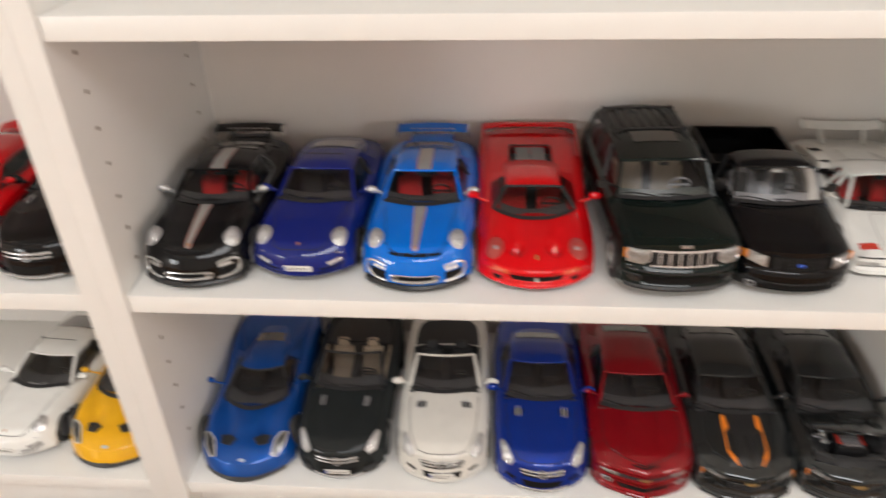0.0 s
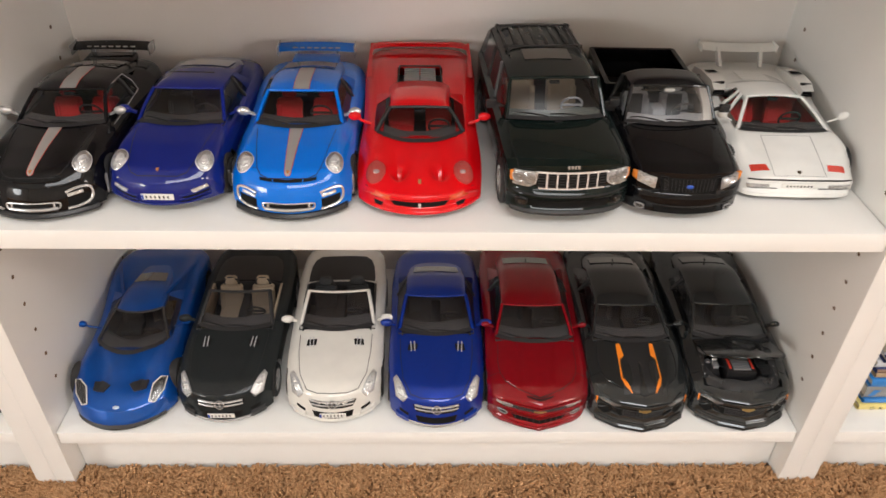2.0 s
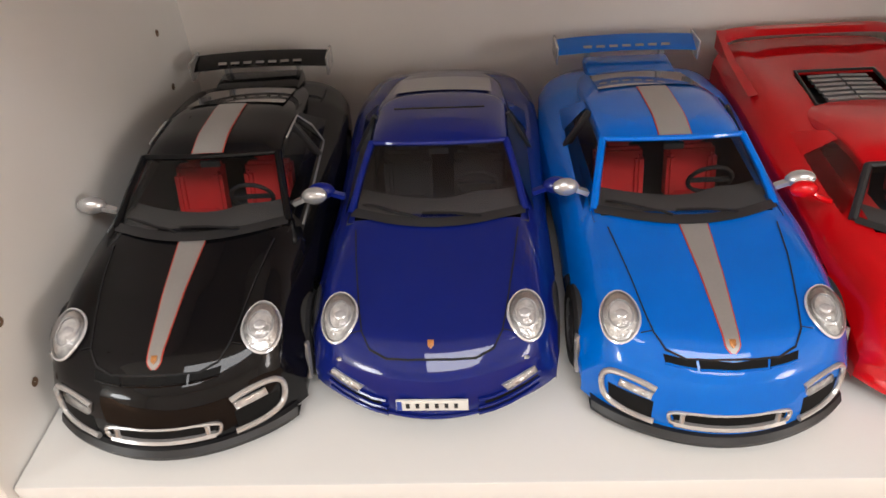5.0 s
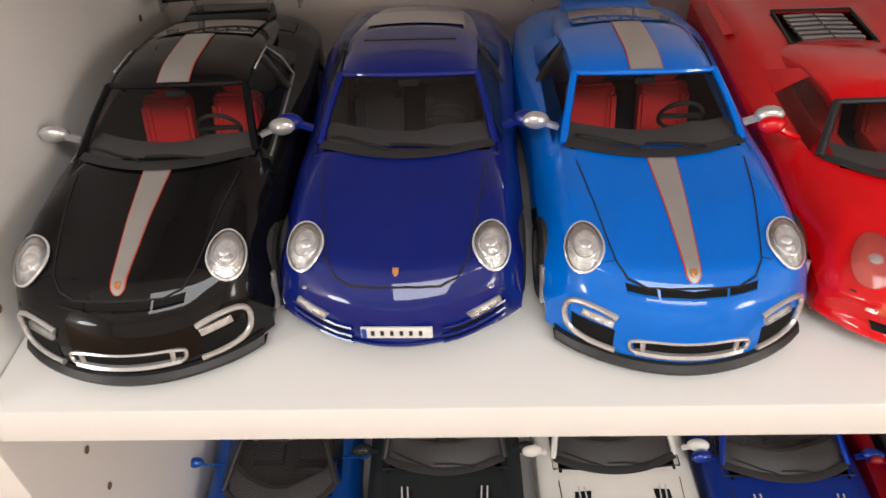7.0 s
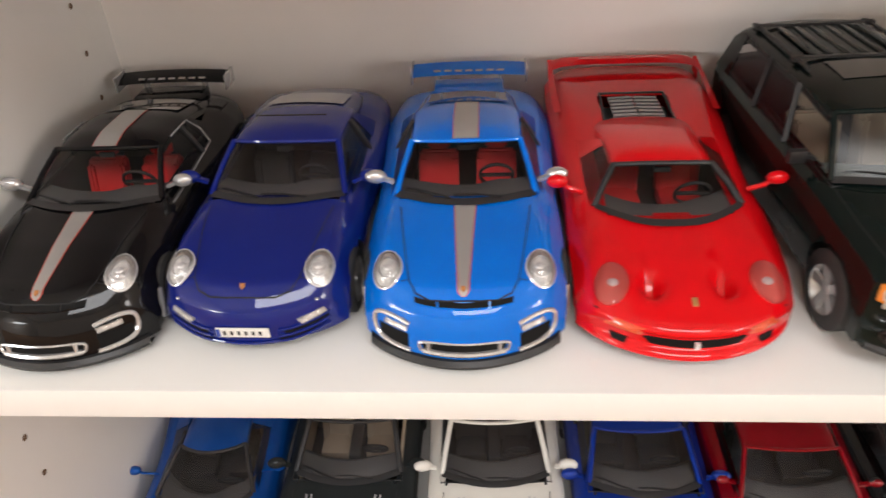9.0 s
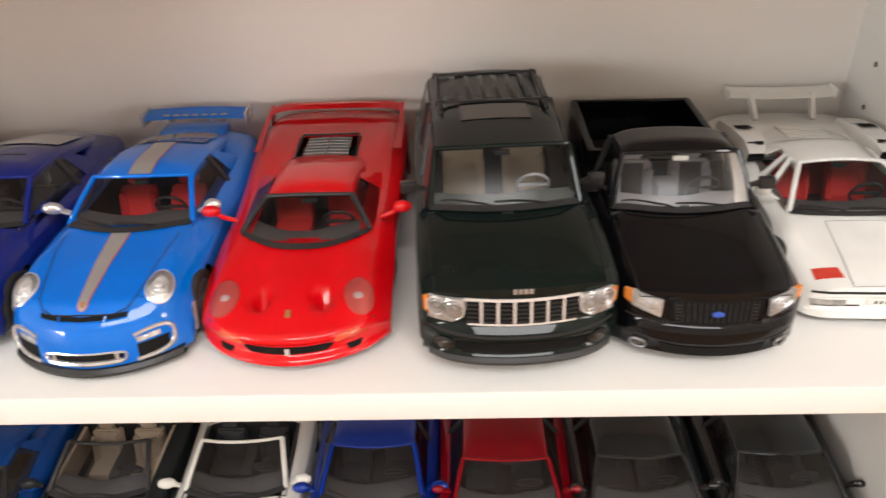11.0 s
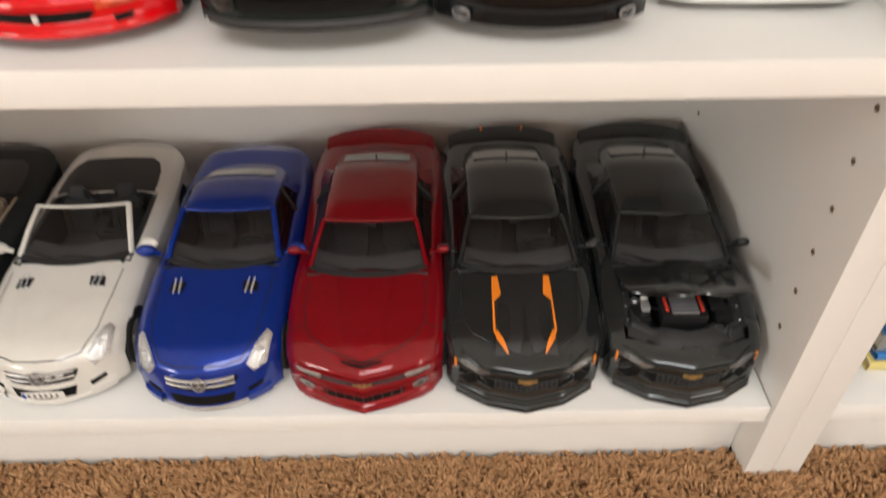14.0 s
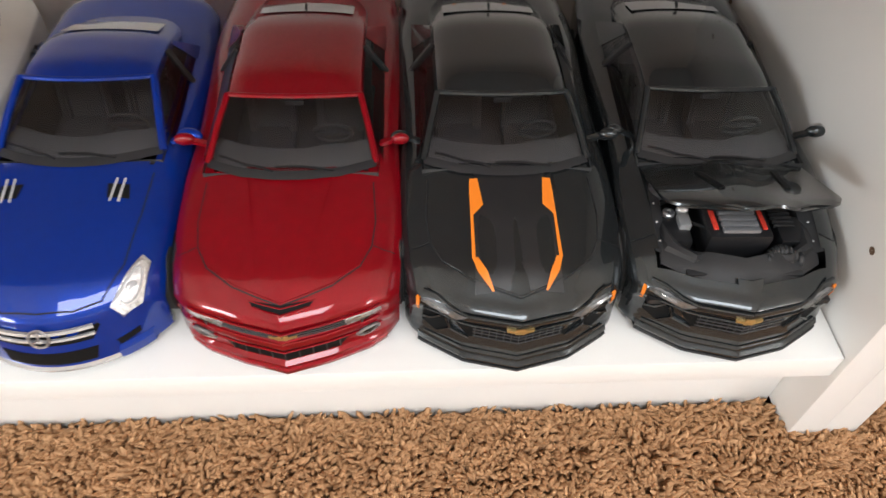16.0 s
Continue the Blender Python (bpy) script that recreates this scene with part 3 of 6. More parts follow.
def plate(car, sh, x, z, w, h, words="", blue=True, bars=6, y=None):
    """Number plate with unreadable characters as bars."""
    y = sh.face(x, z) - 0.0012 if y is None else y
    bm = boxed(x - w / 2, x + w / 2, y, y + 0.001, z - h / 2, z + h / 2, 0.0003)
    p = part("number_plate", bm, M["plate"], car, "small white number plate")
    if blue:
        part("plate_strip", boxed(x - w / 2 + 0.0003, x - w / 2 + w * 0.08, y - 0.0002, y, z - h * 0.42, z + h * 0.42), M["plate_blue"], p, smooth=False)
    for k in range(bars):
        t = x - w * 0.36 + w * 0.8 * k / bars
        part("plate_mark", boxed(t, t + w * 0.05, y - 0.0002, y, z - h * 0.22, z + h * 0.22), M["ink"], p, smooth=False)
    return p


def underside(car, sh):
    bm = boxed(-sh.W(0.5 * sh.L) * 0.78, sh.W(0.5 * sh.L) * 0.78, 0.035, sh.L - 0.015, 0.006, 0.012, 0.001)
    part("chassis", bm, M["black_plastic"], car)


def toy(name, label, at, turn):
    car = new(name)
    car.matrix_world = pose(at[0], at[1], at[2], 0, 0, turn)
    return tagged(car, label, "toy car", "toy cars on the bookcase shelves")


def basics(car, sh, colour, rim="alloy", spokes=5):
    s = sh.s
    part("body", sh.body(), colour, car)
    underside(car, sh)
    R = s["wheel"]
    for y in s["axles"]:
        for sg in (-1, 1):
            wheel(car, sg * (sh.W(y) - s.get("inset", 0.0056)), y, R, 0.0125, M[rim], spokes)
            bm = bmesh.new()
            lathe(bm, [(sg * (sh.W(y) - 0.018), R * 0.99), (sg * (sh.W(y) - 0.017), R * 0.99), (sg * (sh.W(y) - 0.017), 0.001)], Matrix.Translation((0, y, R)))
            part("wheel_arch", bm, M["cabin"], car)


def shut_lines(car, sh, pts):
    for sg in (-1, 1):
        part("hood_gap", sh.ribbon("T", [(sg * x, y) for x, y in pts], 0.0006), M["gap"], car)


def sports_coupe(at, turn, label, colour, racing, stripe_mat=None, seat_mat="cabin"):
    """Rear-engined coupe with round headlights; racing adds the wing, lip, stripe and silver vents."""
    k = 1.02 if racing else 0.97
    s = dict(L=0.247, wheel=0.0178, axles=(0.054, 0.184), bow=0.020, corner=0.009, rear_bow=0.02, sill=0.008,
             top=[(0, 0.0270), (0.008, 0.0276), (0.0145, 0.0345), (0.0205, 0.0398), (0.05, 0.0455), (0.084, 0.0490), (0.16, 0.0500), (0.2, 0.0535), (0.225, 0.0515), (0.247, 0.044)],
             half=[(0, 0.0445 * k), (0.03, 0.0488 * k), (0.06, 0.0498 * k), (0.11, 0.0485 * k), (0.185, 0.0515 * k), (0.225, 0.0485 * k), (0.247, 0.043)],
             face=[(0.007, 0.0045), (0.012, 0.0048), (0.018, 0.0060), (0.0225, 0.0075), (0.0270, 0.0098)],
             crown=0.0035, edge=0.009, bulge=0.002, cabin=(0.087, 0.178, 0.036), soft=0.005,
             bumps=[(0.039, 0.045, 0.0075, 0.030, 0.0045)])
    if not racing:
        s["face"] = [(0.0120, 0.0080), (0.0150, 0.0072), (0.0200, 0.0080), (0.0240, 0.0090), (0.0270, 0.0105)]
        s["sill"] = 0.0105
    sh = Shape(s)
    car = toy("toy_sports_car", label, at, turn)
    basics(car, sh, colour, "alloy", 10)
    g = dict(cowl=0.081, front=0.118, rear=0.165, deck=0.212, wb=0.0378, wf=0.0305, wr=0.0315, wd=0.030, zf=0.0662, zr=0.0672, zd=0.056,
             bow_c=0.013, bow_f=0.006, rg=(0.172, 0.205), tail=0.224, zt=0.0525, belt=0.0425, posts=(0.66,), side_end=0.185, side_top_end=0.168)
    if colour == M["black"]:
        g["trim_line"] = M["silver"]
    cabin(car, sh, g, colour, M["glass"] if seat_mat != "cabin" else M["smoke"], None, M[seat_mat])
    shut_lines(car, sh, [(0.034, 0.080), (0.0315, 0.06), (0.0275, 0.035), (0.0258, 0.0265), (0.0225, 0.0208), (0.0160, 0.0172), (0.008, 0.0160), (0.0, 0.0157)])
    for sg in (-1, 1):
        lamp(car, sh, "T", ring(0.0362 * k / 1.02, 0.0338, 0.0061, 0.0086, 24, -0.12), sg, 0.003, rim="chrome")
        part("wing_gap", sh.ribbon("T", [(sg * 0.0262, 0.0272), (sg * 0.0302, 0.0268)], 0.0004), M["gap"], car)
    crest = [(-0.0011, 0.0213), (0.0011, 0.0213), (0.0011, 0.0196), (0, 0.0186), (-0.0011, 0.0196)]
    part("badge", sh.patch("T", crest, 0.0009, 0.0008, 0.0002), M["crest"], car, "red and gold shield badge")
    if racing:
        def half(v):
            return (0.0022 + 0.0036 * min(1, max(0, (v - 0.016) / 0.07))) * math.sqrt(min(1, max(0.001, (v - 0.0171) / 0.0022)))
        for mt, o, e in (("stripe_edge", 0.0003, 0.0005), ("stripe", 0.0005, 0.0)):
            part("stripe", sh.band("T", lambda v: -half(v) - e, lambda v: half(v) + e, 0.0172, 0.0785, o), M[mt], car, "tapering silver stripe on the hood")
            bm = bmesh.new()
            w = 0.0068 + e
            grid_mesh(bm, [[g["skin"](x / g["wid"](y), y, o + 0.0001) for x in (-w, 0, w)] for y in [0.1195 + 0.05 * i / 14 for i in range(15)]])
            part("stripe", bm, M[mt], car, "silver stripe on the roof")
        # front lip
        bm = bmesh.new()
        rows = []
        for i in range(25):
            a = -1 + i / 12
            x = a * 0.0465
            y = sh.face(x * 0.97, 0.009) - 0.003
            rows.append([Vector((x, y + 0.006, 0.0050)), Vector((x, y, 0.0050)), Vector((x, y - 0.0003, 0.0068)), Vector((x, y + 0.0015, 0.0088)), Vector((x, y + 0.006, 0.0096))])
        grid_mesh(bm, rows)
        part("front_lip", bm, M["black_plastic"], car, "black front lip spoiler")
        # centre intake with silver surround
        o = [(-0.0205, 0.0168), (0.0205, 0.0168), (0.0185, 0.0112), (-0.0185, 0.0112)]
        intake = part("intake", sh.patch("F", o, 0.0004, 0.001), M["mesh"], car)
        bm = bmesh.new()
        q = [sh.on("F", a, b, 0.0008) for a, b in [(-0.0215, 0.0152), (-0.0200, 0.0170), (0, 0.0172), (0.0200, 0.0170), (0.0215, 0.0152), (0.0196, 0.0112), (0, 0.0105), (-0.0196, 0.0112)]]
        q = rounded(q, True)
        tube(bm, q + q[:1], 0.0008, 6)
        tube(bm, [sh.on("F", -0.0190 + 0.0038 * i, 0.0122, 0.0008) for i in range(11)], 0.0014, 6)
        for sg in (-1, 1):
            tube(bm, [sh.on("F", sg * 0.0165, 0.0168, 0.0008), sh.on("F", sg * 0.0165, 0.0115, 0.0008)], 0.0010, 6)
        part("intake_frame", bm, M["silver"], intake)
        for sg in (-1, 1):
            o = [(0.0262, 0.0188), (0.0410, 0.0198), (0.0405, 0.0140), (0.0350, 0.0122), (0.0265, 0.0116)]
            v = part("side_intake", sh.patch("F", o, 0.0004, 0.001, 0, sg), M["mesh"], car)
            bm = bmesh.new()
            tube(bm, rounded([sh.on("F", sg * a, b, 0.0009) for a, b in ((0.0255, 0.0236), (0.0300, 0.0250), (0.0385, 0.0260), (0.0428, 0.0240), (0.0430, 0.0170), (0.0405, 0.0126), (0.0340, 0.0110), (0.0255, 0.0106))]), 0.0012, 8)
            part("intake_frame", bm, M["silver"], v)
            lamp(car, sh, "F", [(0.0262, 0.0224), (0.037, 0.0236), (0.0375, 0.0212), (0.0270, 0.0200)], sg, 0.0005, bulb=False)
            bm = bmesh.new()
            tube(bm, [Vector((sg * sh.W(y) * 1.003, y, z)) for y, z in ((0.0385, 0.027), (0.0372, 0.021), (0.0355, 0.015), (0.0345, 0.0115))], 0.0014, 6)
            part("side_blade", bm, M["silver"], car)
        def sweep(x, y):
            return (x, y + sh.front(x / 0.045) * 0.9)
        for a, b in ((-0.0235, -0.0128), (-0.0118, 0.0118), (0.0128, 0.0235)):
            m = (a + b) / 2
            pts = [sweep(a, 0.0150), sweep(m, 0.0150), sweep(b, 0.0150), sweep(b * 0.97, 0.0128), sweep(m, 0.0128), sweep(a * 0.97, 0.0128)]
            v = part("hood_vent", sh.patch("T", pts, 0.0003, 0.0012), M["mesh"], car)
            bm = bmesh.new()
            tube(bm, [sh.on("T", *p, 0.0004) for p in pts[3:]], 0.0005, 5)
            part("vent_lip", bm, colour, v)
        # rear wing on two struts
        bm = bmesh.new()
        rows = []
        for i in range(21):
            a = -1 + i / 10
            x, lift = a * 0.0385, 0.0015 * (1 - a * a)
            rows.append([Vector((x, 0.2285, 0.0590 + lift)), Vector((x, 0.234, 0.0615 + lift)), Vector((x, 0.243, 0.0630 + lift)), Vector((x, 0.243, 0.0615 + lift)), Vector((x, 0.234, 0.0595 + lift))])
        vs = grid_mesh(bm, rows, close=True)
        bm.faces.new(vs[0])
        bm.faces.new(vs[-1])
        wing = part("rear_wing", bm, colour if stripe_mat is None else M[stripe_mat], car, "rear wing on silver struts")
        for i in range(7):
            x = -0.024 + 0.0072 * i
            bm = bmesh.new()
            grid_mesh(bm, [[(x, 0.2305, 0.0619), (x + 0.0048, 0.2305, 0.0619)], [(x, 0.2322, 0.0627), (x + 0.0048, 0.2322, 0.0627)]])
            part("wing_mark", bm, M["stripe"], wing)
        for sg in (-1, 1):
            part("wing_end", boxed(sg * 0.0384, sg * 0.0398, 0.226, 0.245, 0.0545, 0.0650, 0.0006), M["silver"], wing)
            bm = bmesh.new()
            bar(bm, (sg * 0.021, 0.236, 0.050), (sg * 0.021, 0.236, 0.0605), 0.0022, 0.006)
            part("wing_strut", bm, M["silver"], wing)
        bm = bmesh.new()
        box(bm, -0.024, 0.024, 0.212, 0.236, 0.046, 0.0555, 0.003)
        part("engine_cover", bm, colour, car)
        door_mirror(car, 0.0435, 0.100, 0.0545, M["silver"], 0.95)
    else:
        plate(car, sh, 0, 0.0208, 0.0262, 0.0054)
        for sg in (-1, 1):
            lamp(car, sh, "F", [(0.025, 0.0235), (0.037, 0.0258), (0.038, 0.0235), (0.027, 0.0208)], sg, 0.0006, bulb=False)
            o = [(0.0165, 0.0205), (0.0260, 0.0195), (0.0385, 0.0222), (0.0395, 0.0185), (0.0270, 0.0138), (0.0165, 0.0140)]
            v = part("intake", sh.patch("F", o, 0.0003, 0.001, 0, sg), M["mesh"], car)
            for z in (0.0205, 0.0172, 0.0142):
                bm = bmesh.new()
                tube(bm, [sh.on("F", sg * x, z + dz, 0.0008) for x, dz in ((0.0165, -0.0004), (0.022, -0.0006), (0.028, 0.0), (0.034, 0.0010), (0.0392, 0.0022))], 0.0008, 6)
                part("intake_slat", bm, colour, v)
            bm = bmesh.new()
            ellipsoid(bm, sh.on("T", sg * 0.0345, 0.0215, 0.0002), (0.0011, 0.0011, 0.0006))
            part("washer_cap", bm, M["silver"], car)
        bm = bmesh.new()
        tube(bm, [sh.on("F", -0.0165 + 0.0033 * i, 0.0145, 0.0006) for i in range(11)], 0.0007, 6)
        part("bumper_edge", bm, colour, car)
        part("sunroof_gap", boxed(-0.021, 0.021, 0.1405, 0.141, 0.0715, 0.0722), M["gap"], car)
        door_mirror(car, 0.0455, 0.100, 0.0540, colour, 0.92)
    return car


def mid_engine_red(at, turn, label):
    """Low red berlinetta with hood nostrils and a full-width rear wing hoop."""
    s = dict(L=0.249, wheel=0.0165, inset=0.0092, axles=(0.056, 0.199), bow=0.020, corner=0.009, rear_bow=0.004, sill=0.006,
             top=[(0, 0.0245), (0.007, 0.0250), (0.014, 0.0295), (0.03, 0.0345), (0.06, 0.040), (0.085, 0.0435), (0.13, 0.046), (0.18, 0.052), (0.22, 0.0545), (0.249, 0.0545)],
             half=[(0, 0.0475), (0.03, 0.0525), (0.06, 0.0535), (0.10, 0.0515), (0.15, 0.0525), (0.2, 0.0550), (0.249, 0.0535)],
             face=[(0.0078, 0.001), (0.0090, -0.0006), (0.0105, -0.0004), (0.0118, 0.0012), (0.0130, 0.0036), (0.0185, 0.0040), (0.0198, 0.0022), (0.0225, 0.0034), (0.0245, 0.0075)], fsoft=0.0012,
             crown=0.002, edge=0.007, bulge=0.001, cabin=(0.074, 0.146, 0.033), soft=0.01,
             bumps=[(0.041, 0.045, 0.009, 0.026, 0.004), (0.0168, 0.0300, 0.0050, 0.0070, -0.0115), (0.0190, 0.044, 0.0050, 0.014, -0.0030), (0.0, 0.045, 0.010, 0.03, 0.0012), (0.044, 0.20, 0.012, 0.04, 0.004)],
             openings=[(-0.021, 0.021, 0.170, 0.201)])
    sh = Shape(s)
    car = toy("toy_sports_car", label, at, turn)
    c = M["red"]
    basics(car, sh, c, "alloy", 5)
    g = dict(cowl=0.066, front=0.101, rear=0.142, deck=0.166, wb=0.0385, wf=0.0262, wr=0.027, wd=0.030, zf=0.0575, zr=0.0585, zd=0.0535,
             bow_c=0.018, bow_f=0.004, tail=0.170, zt=0.0525, rear_glass=False, belt=0.0425, posts=(), side_end=0.152, side_top_end=0.140, quarter=0.72, frame=M["trim"], wipers=False, seats_y=0.135)
    cabin(car, sh, g, c, M["glass"], None, M["red_cloth"])
    # louvred engine cover
    part("engine_bay", boxed(-0.023, 0.023, 0.168, 0.203, 0.040, 0.044), M["cabin"], car)
    for k in range(6):
        y = 0.172 + 0.0052 * k
        for sg in (-1, 1):
            bm = bmesh.new()
            bar(bm, (sg * 0.0005, y, 0.0525), (sg * 0.0155, y, 0.052), 0.0028, 0.0016)
            part("engine_louvre", bm, M["alloy"], car)
    bm = bmesh.new()
    pts = [(-0.0215, 0.169), (0.0215, 0.169), (0.0205, 0.203), (-0.0205, 0.203), (-0.0215, 0.169)]
    tube(bm, [sh.on("T", a, b, 0.0004) for a, b in pts], 0.0010, 6)
    part("engine_frame", bm, M["trim"], car)
    # rear wing hoop rising from the flanks
    bm = bmesh.new()
    rows = []
    for i in range(31):
        t = -1 + i / 15
        x = 0.0500 * math.copysign(min(1, abs(t) * 1.18) ** 0.9, t)
        z = 0.0520 + 0.0095 * (1 - abs(t) ** 7)
        w = 0.0055 + 0.007 * abs(t) ** 4
        rows.append([Vector((x, 0.243 - w, z - 0.001)), Vector((x, 0.243 - w * 0.3, z + 0.0015)), Vector((x, 0.248, z + 0.001)), Vector((x, 0.248, z - 0.0015)), Vector((x, 0.243 - w * 0.5, z - 0.002))])
    grid_mesh(bm, rows, close=True)
    part("rear_wing", bm, c, car, "red wing hoop over the tail")
    for sg in (-1, 1):
        bm = bmesh.new()
        grid_mesh(bm, [[Vector((sg * 0.052, 0.18, 0.0515)), Vector((sg * 0.047, 0.18, 0.0525))], [Vector((sg * 0.0525, 0.215, 0.0555)), Vector((sg * 0.0485, 0.215, 0.0562))], [Vector((sg * 0.0515, 0.246, 0.0615)), Vector((sg * 0.0485, 0.246, 0.0615))]])
        part("wing_side", bm, c, car)
        lamp(car, sh, "T", ring(0.0360, 0.0292, 0.0075, 0.0098, 22, 0.15), sg, 0.0012, back="red_bowl", lens="lens")
        o = [(0.023, 0.0222), (0.0385, 0.0240), (0.0405, 0.0195), (0.0245, 0.0185)]
        part("indicator", sh.patch("F", o, 0.0006, 0.001, 0.0006, sg), M["orange_lens"], car)
        part("brake_duct", sh.patch("F", [(0.0300, 0.0146), (0.0380, 0.0150), (0.0370, 0.0120), (0.0315, 0.0118)], 0.0004, 0.001, 0, sg), M["mesh"], car)
        bm = bmesh.new()
        tube(bm, [(sg * 0.044, 0.094, 0.0445), (sg * 0.0515, 0.091, 0.049), (sg * 0.055, 0.092, 0.0515)], 0.0014, 6)
        ellipsoid(bm, (sg * 0.0575, 0.092, 0.0525), (0.0058, 0.0036, 0.0038))
        part("mirror", bm, c, car)
    part("grille", sh.patch("F", [(-0.0240, 0.0174), (-0.0215, 0.0182), (0.0, 0.0184), (0.0215, 0.0182), (0.0240, 0.0174), (0.0205, 0.0142), (0.0, 0.0138), (-0.0205, 0.0142)], 0.0003, 0.001), M["mesh"], car)
    bm = boxed(-0.0012, 0.0012, sh.face(0, 0.016) - 0.002, sh.face(0, 0.016) - 0.0006, 0.0145, 0.018, 0.0003)
    part("badge", bm, M["chrome"], car)
    part("badge", sh.patch("T", [(-0.0013, 0.0185), (0.0013, 0.0185), (0.0013, 0.0145), (-0.0013, 0.0145)], 0.0008, 0.0008), M["gold"], car, "yellow rectangular badge")
    part("face_gap", sh.ribbon("F", [(-0.045, 0.0240), (-0.02, 0.0230), (0.02, 0.0230), (0.045, 0.0240)], 0.0005), M["gap"], car)
    bm = bmesh.new()
    ellipsoid(bm, (0, 0.118, 0.054), (0.0025, 0.001, 0.002))
    part("rear_view_mirror", bm, c, car)
    return car


M["red_bowl"] = material("red_lamp_bowl", (0.72, 0.13, 0.11), 0.3, 0.3)


def suv(at, turn, label):
    """Square dark green off-roader with seven grille slots, roof rails and chrome lamps."""
    s = dict(L=0.257, wheel=0.0205, axles=(0.049, 0.203), bow=0.010, corner=0.008, rear_bow=0.004, sill=0.014,
             top=[(0, 0.0550), (0.004, 0.0560), (0.012, 0.0590), (0.05, 0.0615), (0.082, 0.0635), (0.12, 0.0635), (0.257, 0.0640)],
             half=[(0, 0.0480), (0.015, 0.0500), (0.05, 0.0512), (0.2, 0.0512), (0.257, 0.0495)],
             face=[(0.0155, 0.005), (0.0170, 0.001), (0.0190, 0.0), (0.0205, 0.0024), (0.0270, 0.0024), (0.0286, -0.0012), (0.0330, -0.0012), (0.0358, 0.0038), (0.055, 0.006)], fsoft=0.0014,
             crown=0.003, edge=0.004, bulge=0.0012, cabin=(0.082, 0.249, 0.041), soft=0.006)
    sh = Shape(s)
    car = toy("toy_off_roader", label, at, turn)
    c = M["green_black"]
    basics(car, sh, c, "silver", 5)
    g = dict(cowl=0.075, front=0.101, rear=0.236, deck=0.251, wb=0.0430, wf=0.0385, wr=0.0400, wd=0.0405, zf=0.0900, zr=0.0920, zd=0.072, arch=0.003,
             bow_c=0.010, bow_f=0.005, rear_glass=False, belt=0.0465, posts=(0.3, 0.62), side_end=0.250, side_top_end=0.240, quarter=0.92, seats_y=0.152, seat_h=0.052, floor=0.02, wheel_mat=M["grey_cloth"], dash_mat=M["dash_grey"], rsoft=0.008)
    cabin(car, sh, g, c, M["glass"], None, M["beige_cloth"])
    # sunroof, rails and cross bars
    bm = bmesh.new()
    grid_mesh(bm, [[g["skin"](a, y, 0.0006) for a in (-0.55, 0, 0.55)] for y in (0.136, 0.150, 0.160)])
    part("sunroof", bm, M["sunroof"], car, "glass sunroof")
    for sg in (-1, 1):
        bm = bmesh.new()
        tube(bm, [g["skin"](sg * 0.86, 0.150, 0.001), g["skin"](sg * 0.86, 0.154, 0.0016), g["skin"](sg * 0.86, 0.19, 0.0018), g["skin"](sg * 0.86, 0.228, 0.0016), g["skin"](sg * 0.86, 0.232, 0.0005)], 0.0011, 6)
        part("roof_rail", bm, M["trim"], car)
        for y in (0.166, 0.223):
            part("rail_clamp", boxed(sg * 0.0370, sg * 0.0325, y - 0.0022, y + 0.0022, g["prof"](y) - 0.0016, g["prof"](y) + 0.0012, 0.0006), M["trim"], car)
    for y in (0.166, 0.223):
        bm = bmesh.new()
        bar(bm, (-0.035, y, g["prof"](y) + 0.0006), (0.035, y, g["prof"](y) + 0.0006), 0.0028, 0.0012)
        part("cross_bar", bm, M["trim"], car)
    for k in range(6):
        x = -0.025 + 0.0095 * k
        part("roof_rib", boxed(x, x + 0.0035, 0.171, 0.218, g["prof"](0.19) - 0.0004, g["prof"](0.19) + 0.0006, 0.0003), c, car)
    shut_lines(car, sh, [(0.0435, 0.077), (0.044, 0.05), (0.0425, 0.012), (0.030, 0.0062)])
    # grille with seven slots
    fr = part("grille", sh.patch("F", [(-0.0285, 0.0515), (0.0285, 0.0515), (0.0265, 0.0365), (-0.0265, 0.0365)], 0.0008, 0.002), M["chrome"], car, "chrome seven-slot grille")
    for k in range(7):
        x = -0.0242 + 0.00807 * k - 0.0033
        w = 0.0066
        part("grille_slot", sh.patch("F", [(x, 0.0500), (x + w, 0.0500), (x + w, 0.0380), (x, 0.0380)], 0.0011, 0.0005), M["mesh"], fr)
        for i in range(5):
            z = 0.0392 + 0.0023 * i
            bm = bmesh.new()
            bar(bm, sh.on("F", x + 0.0004, z, 0.0014), sh.on("F", x + w - 0.0004, z, 0.0014), 0.0005, 0.0006)
            part("slot_bar", bm, M["trim"], fr)
    for i, x in enumerate((-0.0048, -0.0022, 0.0004, 0.003)):
        part("name_mark", boxed(x, x + 0.0018, 0.0018 + 0.003, 0.0028 + 0.003, 0.0545, 0.0572, 0.0002), M["silver"], car)
    for sg in (-1, 1):
        for u, r in ((0.0335, 0.0052), (0.0415, 0.0046)):
            lamp(car, sh, "F", ring(u, 0.0450 + (u - 0.0335) * 0.1, r * 0.95, r * 1.05, 18), sg, 0.0008, rim="chrome")
        lamp(car, sh, "F", [(0.0285, 0.0510), (0.0455, 0.0510), (0.0455, 0.0385), (0.034, 0.0380), (0.0285, 0.0415)], sg, 0.0006, bulb=False)
        part("indicator", sh.patch("F", [(0.0450, 0.0505), (0.0478, 0.0495), (0.0478, 0.0415), (0.0450, 0.0405)], 0.0012, 0.002, 0.0006, sg), M["amber"], car)
